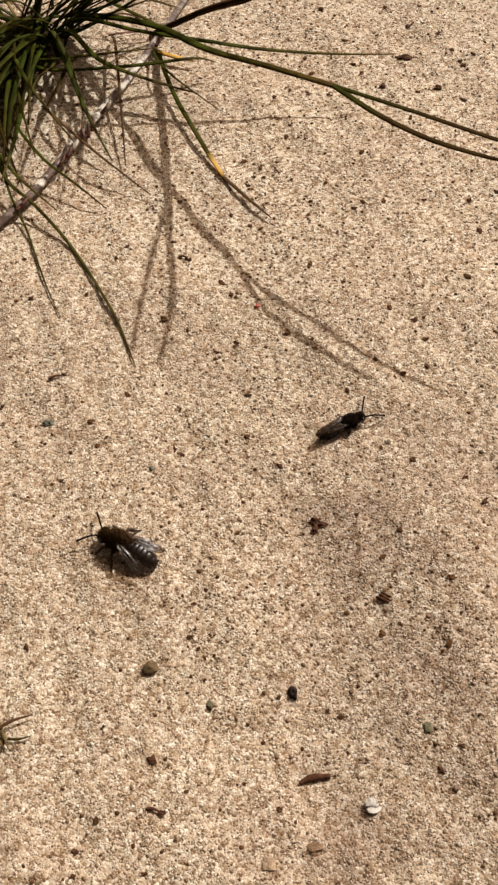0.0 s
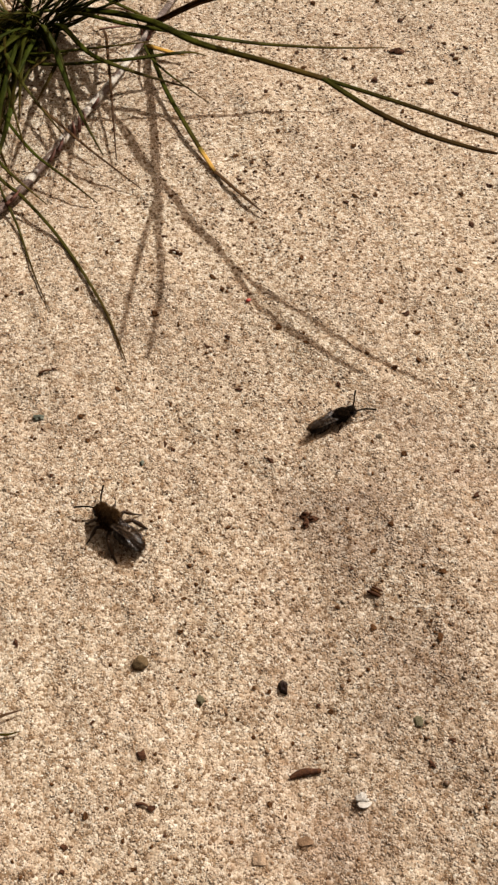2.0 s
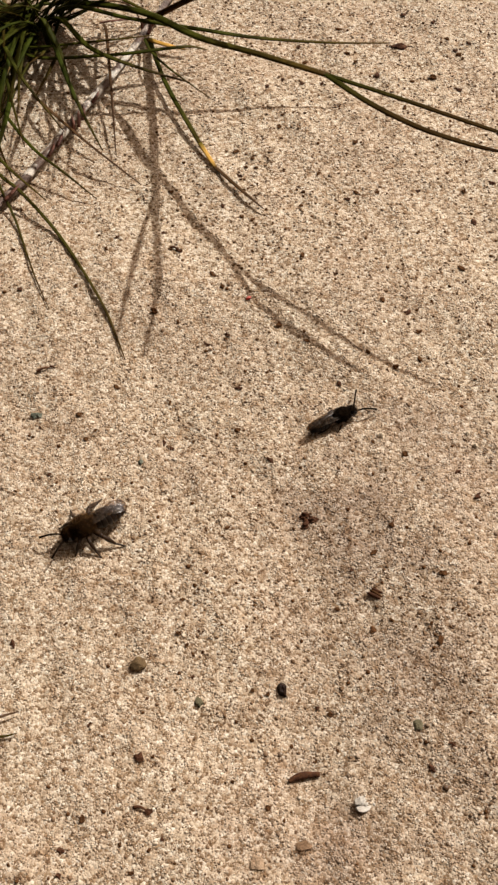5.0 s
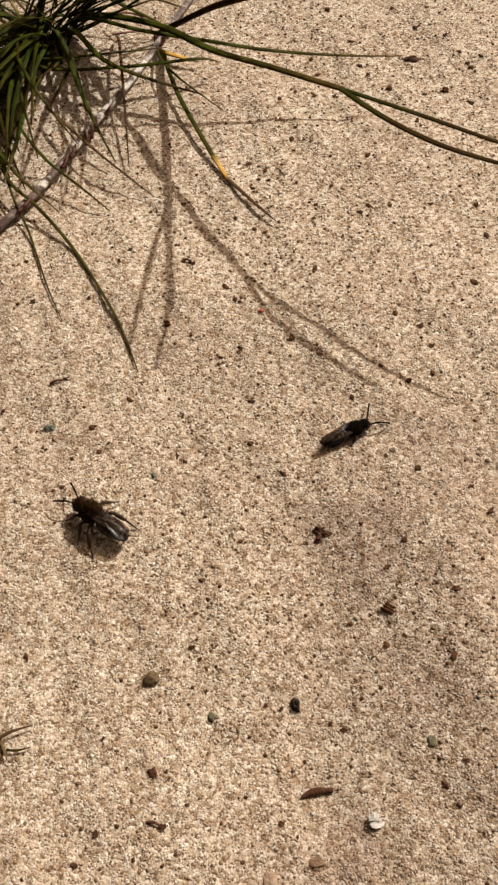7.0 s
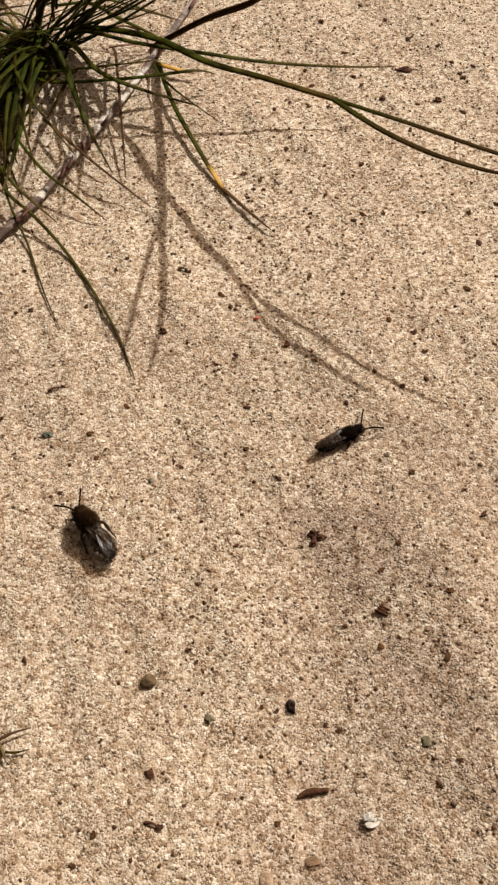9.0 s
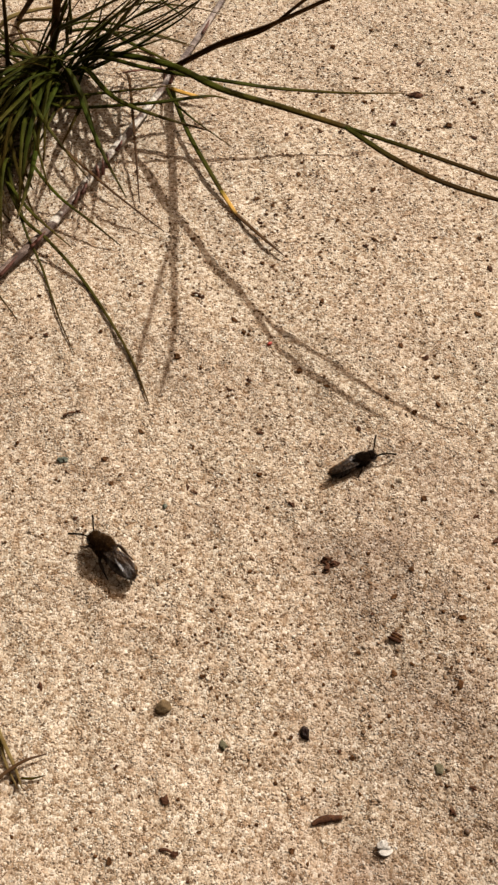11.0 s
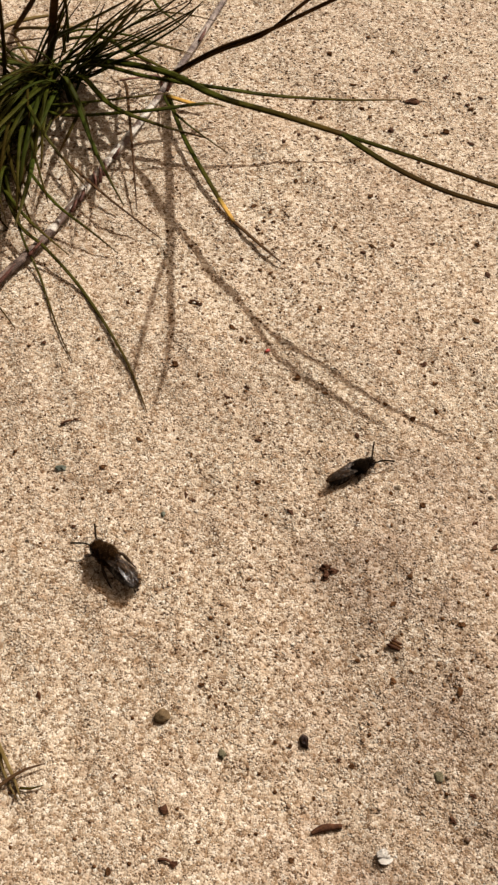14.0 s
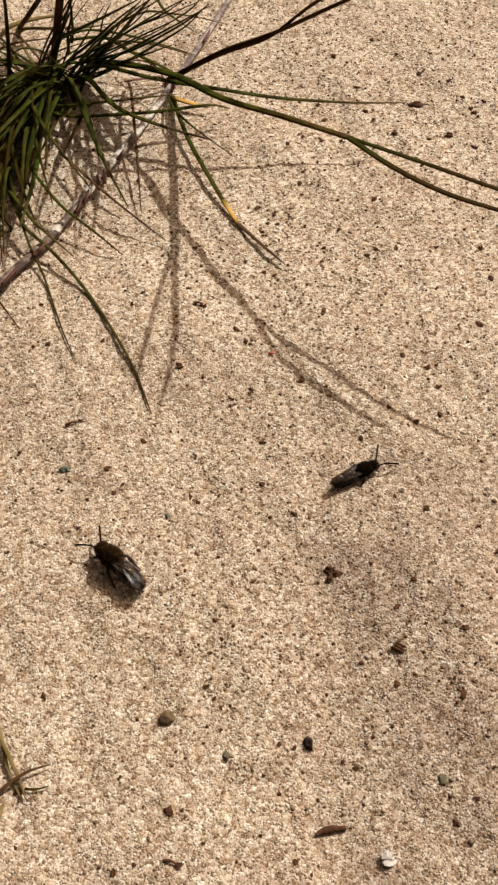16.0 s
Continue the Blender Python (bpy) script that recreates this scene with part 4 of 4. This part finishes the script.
CRUMBS_E = [(28.7, 65.1, 0.6), (1.7, 64.8, 0.27), (-1.2, 64.3, 0.44), (-10.9, 64.2, 0.31), (38.7, 63, 0.65), (0.1, 62.5, 0.4), (-26.5, 62.4, 0.54),
            (1.1, 60.9, 0.32), (1.1, 57.4, 0.36), (10.1, 55.6, 0.4), (12.5, 55, 0.36), (-5.5, 54, 0.3), (19.9, 53.2, 0.4), (21.7, 52.3, 0.49), (7.8,
            50.7, 0.31), (-13.8, 49.9, 0.39), (39.1, 47.4, 0.54), (-9.9, 45.7, 0.26), (19.4, 45.3, 0.31), (-4.2, 45.2, 0.34), (-6.1, 45, 0.72), (35.9,
            44.1, 0.49), (7.3, 42.1, 0.31), (-1, 40.6, 0.34), (12.3, 38.5, 0.48), (3.9, 38.3, 0.3), (-13.6, 36.6, 0.55), (-2.2, 33.9, 0.33), (-8.1,
            33.1, 0.34), (-16.2, 32.4, 0.51), (-6.2, 29.5, 0.38), (-16.1, 29.1, 0.38)]
PALE_SPOTS = [(32, 100.9, 0.78), (47.2, 101.7, 0.5), (48.4, 99.4, 0.64), (40.4, 88.9, 0.33), (4.2, 103.6, 0.54), (12.3, 105.8, 0.4), (18.8, 110.9, 0.6),
              (-10.8, 72.5, 0.41), (-16.3, 65.1, 0.4), (-25.3, 91.9, 0.34), (4.6, 84, 0.42), (-5.6, 35.8, 0.25), (-10.9, 96.9, 0.29), (35.8, 82.5, 0.42)]


def crumbs():
    rng = random.Random(17)
    for x, y, r in CRUMBS_A + CRUMBS_B + CRUMBS_C + CRUMBS_D + CRUMBS_E:
        me = rng.choice(CRUMBS if rng.random() < 0.7 else RUSTY)
        ob = thing("dark_crumb", "tiny dark brown mineral crumb on the sand", "crumb", "dark crumbs on the sand", me)
        wide = rng.uniform(0.8, 1.25)
        ob.matrix_basis = rest(x, y, r * 0.1 + 0.05, rng.uniform(0, 360)) @ Matrix.Diagonal((r * 1.15 * wide, r * 1.15 / wide, r * 0.7, 1))
    bits = [lump("pale_grain", (1, 0.85, 0.6), M_PALE, 100 + k, 0.45, 2, False, 0.7) for k in range(3)]
    for x, y, r in PALE_SPOTS:
        ob = thing("pale_grain", "pale cream quartz grain on the sand", "grain", "pale grains on the sand", rng.choice(bits))
        ob.matrix_basis = rest(x, y, r * 0.1 + 0.05, rng.uniform(0, 360)) @ Matrix.Diagonal((r, r, r, 1))


crumbs()


def small_dark_grains():
    rng = np.random.RandomState(21)
    p = strewn(16, 270, 1.5, 22)
    p = p + rng.uniform(-1.4, 1.4, p.shape)
    thick = np.sin(p[:, 0] * 0.11 + 1) + np.sin(p[:, 1] * 0.09 + p[:, 0] * 0.05) + 0.012 * (p[:, 1] - 90) + 0.02 * p[:, 0]
    p = p[rng.uniform(-2.2, 2.6, len(p)) < thick]
    half = rng.uniform(0, 1, len(p)) < 0.38
    for mat, q, seed, label in ((M_CRUMB, p[half], 23, "scattered dark brown sand grains"), (M_UMBER, p[~half], 25, "scattered umber sand grains")):
        scatter("dark_sand_grains", mat, q, 0.13 + 0.26 * rng.uniform(0, 1, len(q)) ** 2.2, 0.6, ball(), seed, label, 0.1)
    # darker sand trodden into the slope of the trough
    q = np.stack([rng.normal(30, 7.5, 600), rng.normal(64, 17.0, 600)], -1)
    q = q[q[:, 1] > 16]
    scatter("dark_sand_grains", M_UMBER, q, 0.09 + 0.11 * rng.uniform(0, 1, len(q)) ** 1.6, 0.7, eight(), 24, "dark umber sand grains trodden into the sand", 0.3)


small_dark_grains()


# ---- the bees ----
def ellipsoid(size, squeeze=0.0, segments=20, rings=12):
    """Verts and faces of an egg with half axes size (mm); squeeze narrows its front."""
    v, f = [], []
    for i in range(rings + 1):
        a = math.pi * i / rings
        for k in range(segments):
            b = 2 * math.pi * k / segments
            x = math.cos(a)
            w = math.sin(a) * (1 - squeeze * x)
            v.append((size[0] * x * MM, size[1] * w * math.cos(b) * MM, size[2] * w * math.sin(b) * MM))
    for i in range(rings):
        for k in range(segments):
            k2 = (k + 1) % segments
            f.append((i * segments + k, (i + 1) * segments + k, (i + 1) * segments + k2, i * segments + k2))
    return v, f


def spots_on(size, count, seed, keep=lambda p: True):
    rng = np.random.RandomState(seed)
    out = []
    while len(out) < count:
        d = rng.normal(0, 1, 3)
        d /= np.linalg.norm(d)
        if keep(d):
            out.append((d * np.array(size), d / np.array(size) * min(size)))
    return out


def abdomen_mesh(length, width, mat):
    """Six overlapping rings that taper to the tip, along -x from the waist."""
    segs = 22
    v, f = [], []
    prof = []
    for s in range(6):
        for u in (0.0, 0.12, 0.5, 0.92, 1.0):
            at = (s + u) / 6
            r = width / 2 * (math.sin(math.pi * (0.10 + 0.86 * at) ** 0.80) ** 0.62)
            step = -0.05 if u in (0.0, 1.0) else 0.03
            prof.append((at, max(0.05, r + step)))
    for at, r in prof:
        drop = -0.9 * at ** 2 + 0.15 * math.sin(at * 3)
        for k in range(segs):
            b = 2 * math.pi * k / segs
            v.append((-length * at * MM, r * math.cos(b) * MM, (drop + r * 0.82 * math.sin(b)) * MM))
    n = len(prof)
    for i in range(n - 1):
        for k in range(segs):
            k2 = (k + 1) % segs
            f.append((i * segs + k, i * segs + k2, (i + 1) * segs + k2, (i + 1) * segs + k))
    f.append(tuple(range(segs - 1, -1, -1)))
    f.append(tuple((n - 1) * segs + k for k in range(segs)))
    return mesh_of("abdomen", v, f, mat)


def wing_point(u, s, length, width, mirror):
    """A point of the folded wing: u along it, s from its leading edge inwards (mm)."""
    w = width * (math.sin(math.pi * min(1, 0.05 + 0.945 * u)) ** 0.5) * (0.40 + 0.80 * u)
    z = 0.22 * math.sin(u * 2.8) - 0.7 * u * u - 0.30 * (s - 0.35) ** 2 + 0.05 * math.sin(s * 12 + u * 4) + 0.07 * max(0.0, u - 0.45) * math.sin(s * 40 + 5 * u)
    return (-length * u, (0.50 * width * (1 - 0.55 * u ** 3) - s * w) * mirror, z)


def wing_mesh(length, width, mirror):
    """A thin wing film along -x with a rounded end and a slight camber."""
    rows, cols = 18, 34
    v, f = [], []
    for side in (0, 1):
        for i in range(rows + 1):
            for k in range(cols + 1):
                x, y, z = wing_point(i / rows, k / cols, length, width, mirror)
                v.append((x * MM, y * MM, (z + (0.025 if side == 0 else 0.0)) * MM))
    half = (rows + 1) * (cols + 1)
    for i in range(rows):
        for k in range(cols):
            a = i * (cols + 1) + k
            q = (a, a + 1, a + cols + 2, a + cols + 1)
            f += [q, tuple(half + j for j in reversed(q))]
    return mesh_of("wing", v, f, M_WING)


def vein_mesh(length, width, mirror, path):
    pts = []
    for u, s in path:
        x, y, z = wing_point(u, s, length, width, mirror)
        pts.append((x, y, z + 0.04))
    return tube("vein", pts, 0.04, M_VEIN, 4, 5, 1.0)


def limb_mesh(name, a, b, r0, r1, r2, mat):
    """One length of a leg between two joints (mm), thickest at its middle."""
    a, b = np.array(a), np.array(b)
    mid = a + (b - a) * 0.5

    def radius(u):
        return r0 + (r1 - r0) * u * 2 if u < 0.5 else r1 + (r2 - r1) * (u * 2 - 1)
    return tube(name, [tuple(a), tuple(mid), tuple(b)], radius, mat, 4, 7, 0.9)


def bee(name, label, length, width, shell, pelt, fur_top, fur_amount, wing_spread, seed, rise, wing_width):
    """A bee with its head towards +x, standing on z = 0 with its middle at the origin; sizes in mm."""
    b = thing(name, label, "bee")
    k = length / 11.5
    tw = width / 3.7
    th_size = (2.1 * k, (1.75 - 0.05 * rise) * tw, 1.6 * tw)
    th_at = (1.75 * k, 0, 2.25 * tw + rise)
    thorax = part("thorax", mesh_of("thorax", *ellipsoid(th_size), pelt), b, "furry brown thorax", pose(*[c * MM for c in th_at]))
    part("fur", hairs("fur", spots_on(th_size, fur_amount, seed, lambda d: d[2] > -0.5), 0.42 + 0.1 * rise, 0.026, fur_top, seed), thorax)
    if rise > 0.5:
        part("fur", hairs("fur", spots_on(th_size, 260, seed + 9, lambda d: d[2] > -0.3), 0.7, 0.022, M_HAIRGOLD, seed + 9), thorax, "sparse longer golden hairs")
    head_at = (4.2 * k, 0, 1.95 * tw + 0.6 * rise)
    hd = (0.95 * k, 1.35 * tw, 1.2 * tw)
    head = part("head", mesh_of("head", *ellipsoid(hd), pelt), b, "", pose(*[c * MM for c in head_at], 0, 18, 0))
    part("fur", hairs("fur", spots_on(hd, fur_amount // 3, seed + 1, lambda d: d[2] > -0.2 and abs(d[1]) < 0.8), 0.5, 0.024, fur_top, seed + 1, (0.4, 0, 0.2)), head)
    parts = {"thorax": thorax, "head": head}
    for s in (1, -1):
        part("eye", mesh_of("eye", *ellipsoid((0.5 * k, 0.42 * tw, 0.85 * tw)), M_EYE), head, "black compound eye", pose(0.15 * MM, s * 1.08 * tw * MM, 0.1 * MM, 0, 0, s * 18))
        feel = tube("antenna", [(0, 0, 0), (0.45, s * 0.45, 0.5), (0.9, s * 0.8, 0.8), (1.9, s * 1.5, 0.9), (3.1, s * 2.2, 0.7)],
                    lambda u: 0.13 + 0.04 * u, M_PELTDARK, 5, 7, 1.0)
        parts["antenna", s] = part("antenna", feel, head, "", pose(0.75 * k * MM, s * 0.4 * MM, 0.3 * MM))
    # abdomen, hinged at the waist
    ab = part("abdomen", abdomen_mesh((5.2 + 0.4 * rise) * k, width * (0.84 + 0.1 * rise), shell), b, "glossy dark abdomen", pose(-0.15 * k * MM, 0, (2.25 * tw + 0.4 * rise) * MM))
    ring = []
    rng = np.random.RandomState(seed + 5)
    for at in (0.30, 0.47, 0.64, 0.82, 0.94):
        r = width * (0.42 + 0.05 * rise) * (math.sin(math.pi * (0.10 + 0.86 * at) ** 0.80) ** 0.62)
        for _ in range(fur_amount // 26):
            a = rng.uniform(-0.4, math.pi + 0.4)
            ring.append(((-(5.2 + 0.4 * rise) * k * at, r * math.cos(a), -0.9 * at ** 2 + r * 0.82 * math.sin(a)), (-0.8, 0.5 * math.cos(a), 0.5 * math.sin(a))))
    part("hair_band", hairs("hair_band", ring, 0.5, 0.025, M_HAIRBAND if seed < 40 else M_HAIRDARK, seed + 6), ab, "thin fringes of paler hair")
    parts["abdomen"] = ab
    for s in (1, -1):
        wl, ww = 7.2 * k, wing_width * tw
        wing = part("wing", wing_mesh(wl, ww, s), b, "smoky translucent wing",
                    pose(0.9 * k * MM, s * 0.15 * tw * MM, (3.75 * tw + 0.08 * s + 0.8 * rise) * MM, -17 * s, -5 * rise, s * -wing_spread))
        for path in ([(0.05, 0.03), (0.35, 0.02), (0.7, 0.03), (0.93, 0.2)], [(0.05, 0.35), (0.4, 0.3), (0.7, 0.28), (0.96, 0.45)],
                     [(0.05, 0.6), (0.4, 0.6), (0.75, 0.6), (0.95, 0.7)], [(0.45, 0.04), (0.47, 0.3), (0.5, 0.6)],
                     [(0.68, 0.04), (0.7, 0.28), (0.74, 0.6)], [(0.62, 0.3), (0.66, 0.6)], [(0.84, 0.1), (0.86, 0.4), (0.85, 0.65)],
                     *([(0.6, c), (0.75, c + 0.02), (0.88, c + 0.03), (0.97, c + 0.02)] for c in (0.14, 0.24, 0.36, 0.52, 0.7, 0.84))):
            part("vein", vein_mesh(wl, ww, s, path), wing)
        parts["wing", s] = wing
    for s in (1, -1):
        for nm, hip, jt, thick in (("fore", (2.6, 0.9, 1.2), [(0, 0, 0), (0.9, 0.9, 0.35), (1.7, 1.3, -0.7), (2.5, 1.7, -1.1)], 0.22),
                                   ("mid", (1.6, 1.1, 1.1), [(0, 0, 0), (0.2, 1.4, 0.5), (-0.2, 2.5, -0.6), (-0.6, 3.5, -1.0)], 0.25),
                                   ("hind", (0.5, 1.0, 1.1), [(0, 0, 0), (-1.1, 1.4, 0.7), (-2.6, 2.3, -0.4), (-4.3, 2.9, -1.0)], 0.31)):
            reach = 1 + 0.2 * rise
            jt = [(x * k * reach, s * y * tw * reach, z - rise * (0, 0, 0.5, 0.9)[i]) for i, (x, y, z) in enumerate(jt)]
            w = thick * (1.3 + 0.15 * rise) * tw
            leg = part("leg", limb_mesh("leg", jt[0], jt[1], 0.8 * w, 1.05 * w, 0.75 * w, M_LEG), b, "", pose(hip[0] * k * MM, s * hip[1] * tw * MM, (hip[2] + 0.9 * rise) * MM))
            part("shin", limb_mesh("shin", jt[1], jt[2], 0.75 * w, 1.0 * w, 0.5 * w, M_LEG), leg)
            part("foot", limb_mesh("foot", jt[2], jt[3], 0.45 * w, 0.38 * w, 0.28 * w, M_LEG), leg)
            parts[nm, s] = leg
    return b, parts


still_bee, STILL = bee("mining_bee", "slim black bee with folded smoky wings resting on sand", 9.8, 2.6, M_GREYSHELL, M_PELTDARK, M_HAIRDARK, 1800, 0, 40, 0.1, 2.6)
still_bee.matrix_basis = pose(23.9 * MM, 103.5 * MM, float(ground_z(23.9, 103.5)) * MM - 0.0004, 0, 0, 29)
for (limb, side), fold in zip(((n, s) for n in ("hind", "mid", "fore") for s in (1, -1)), (34, -30, 48, -42, -20, 24)):
    STILL[limb, side].matrix_basis = STILL[limb, side].matrix_basis @ pose(0, 0, 0, 0, 0, fold)
for side in (1, -1):
    STILL["antenna", side].matrix_basis = STILL["antenna", side].matrix_basis @ pose(0, 0, 0, 0, 0, 17)
busy_bee, BUSY = bee("mining_bee", "stout dark bee with furry brown thorax on the sand", 11.4, 3.55, M_SHELL, M_PELT, M_HAIR, 3600, -4, 7, 1.0, 2.3)

# seconds, middle of the bee in mm, heading in degrees, sideways bend of the abdomen
BEE_ROWS = [
    (0, -11.9, 79.0, 151, -2), (0.2, -12.0, 79.5, 142, 1), (0.4, -11.5, 80.4, 133, 11), (0.5, -12.0, 80.6, 130, 12), (0.6, -12.5, 80.7, 129, 14),
    (0.8, -12.4, 80.8, 129, 17), (1, -12.5, 81.0, 131, 17), (1.2, -12.5, 81.1, 127, 17), (1.4, -12.7, 81.6, 122, 19), (1.5, -12.6, 81.8, 121, 19),
    (1.6, -12.4, 81.8, 122, 21), (1.8, -12.3, 81.8, 128, 18), (2, -12.2, 81.4, 137, 15), (2.2, -12.4, 82.4, 141, 13), (2.4, -12.4, 81.8, 145, 10),
    (2.5, -12.5, 81.6, 147, 12), (2.6, -12.4, 81.3, 148, 12), (2.8, -12.4, 81.1, 156, 8), (3, -13.0, 81.6, 169, 3), (3.2, -14.0, 81.2, 196, -2),
    (3.4, -14.7, 81.0, 217, -2), (3.5, -15.3, 80.7, 223, 2), (3.6, -15.7, 80.6, 226, 2), (3.8, -15.9, 80.7, 227, 2), (4, -15.1, 80.9, 230, 1),
    (4.2, -14.8, 81.4, 234, 3), (5.3, -16.3, 82.1, 199, 1), (6.3, -17.7, 82.8, 156, 8), (6.5, -18.0, 83.5, 142, 9), (6.7, -18.4, 84.1, 131, 10),
    (6.9, -17.5, 85.0, 144, 5), (7.1, -17.0, 85.0, 143, 6), (7.3, -17.0, 84.9, 141, 5), (7.5, -17.2, 85.1, 139, 3), (7.9, -17.2, 84.5, 136, 0),
    (8.3, -17.3, 84.3, 133, -1), (9, -17.4, 83.8, 128, 0), (9.6, -17.5, 83.8, 129, 0), (10.7, -17.2, 84.0, 134, 2), (11.8, -16.8, 84.3, 138, 3),
    (12.5, -16.6, 84.1, 137, 4), (13, -16.5, 84.1, 136, 3), (14, -16.3, 84.2, 136, 1), (14.1, -16.3, 84.2, 136, 1), (14.2, -16.3, 84.1, 136, 1),
    (14.3, -16.3, 84.1, 136, 1), (14.6, -16.3, 84.1, 136, 1), (16, -16.3, 84.1, 136, 1)]


# degrees by which a wing swings out, at some of those times
FLICK = {1: {0.0: 34, 0.2: 20, 2.8: 10, 3.0: 46, 3.2: 10, 14.1: 10, 14.2: 30, 14.3: 12}, -1: {0.0: -24, 0.2: -12, 14.1: -8, 14.2: -26, 14.3: -10}}


def joint_rows(ob, swing, tuck):
    """Rows for a limb that works until the bee settles: swing(t) gives degrees about z, then about x."""
    rest_pose = ob.matrix_basis.copy()
    rows = []
    t = 0.0
    while t <= 7.2:
        a, c = swing(t)
        rows.append((t, rest_pose @ pose(0, 0, 0, c, 0, a)))
        t = round(t + 0.3, 1)
    rows += [(7.6, rest_pose @ pose(0, 0, 0, 0, 0, tuck)), (16.0, rest_pose @ pose(0, 0, 0, 0, 0, tuck))]
    return rows


# seconds, and how far the tall blade is bent over by the breeze
SWAY = [(0, 1.0), (2, 0.82), (4, 0.66), (6.5, 0.62), (8.5, 0.42), (9.5, 0.30), (12, 0.07), (13, 0.04), (15.5, 0.0), (16, 0.02)]


def motions():
    root = TALL_BLADE.matrix_basis.copy()
    walk(TALL_BLADE, [(t, root @ pose(0, 0, 0, 3.0 * bent, 0.75 * bent, 0)) for t, bent in SWAY])
    walk(busy_bee, [(t, pose(x * MM, y * MM, float(ground_z(x, y)) * MM - 0.0002, 0, 0, a - 0.5 * bend)) for t, x, y, a, bend in BEE_ROWS])
    waist = BUSY["abdomen"].matrix_basis.copy()
    walk(BUSY["abdomen"], [(t, waist @ pose(0, 0, 0, 0, 0, bend)) for t, _, _, _, bend in BEE_ROWS])
    for s in (1, -1):
        folded = BUSY["wing", s].matrix_basis.copy()
        walk(BUSY["wing", s], [(t, folded @ pose(0, 0, 0, 0, 0, bend * 0.6 - FLICK[s].get(t, 0))) for t, _, _, _, bend in BEE_ROWS])
        for nm, reach, beat, tuck in (("hind", 22, 7.0, 46), ("mid", 14, 5.5, 56), ("fore", 12, 6.3, -14)):
            walk(BUSY[nm, s], joint_rows(BUSY[nm, s], lambda t: (reach * math.sin(beat * t + s), s * 8 * math.sin(beat * 0.7 * t)), s * tuck))
        walk(BUSY["antenna", s], joint_rows(BUSY["antenna", s], lambda t: (10 * math.sin(3.1 * t + s), 6 * math.sin(2.3 * t)), 0))


motions()
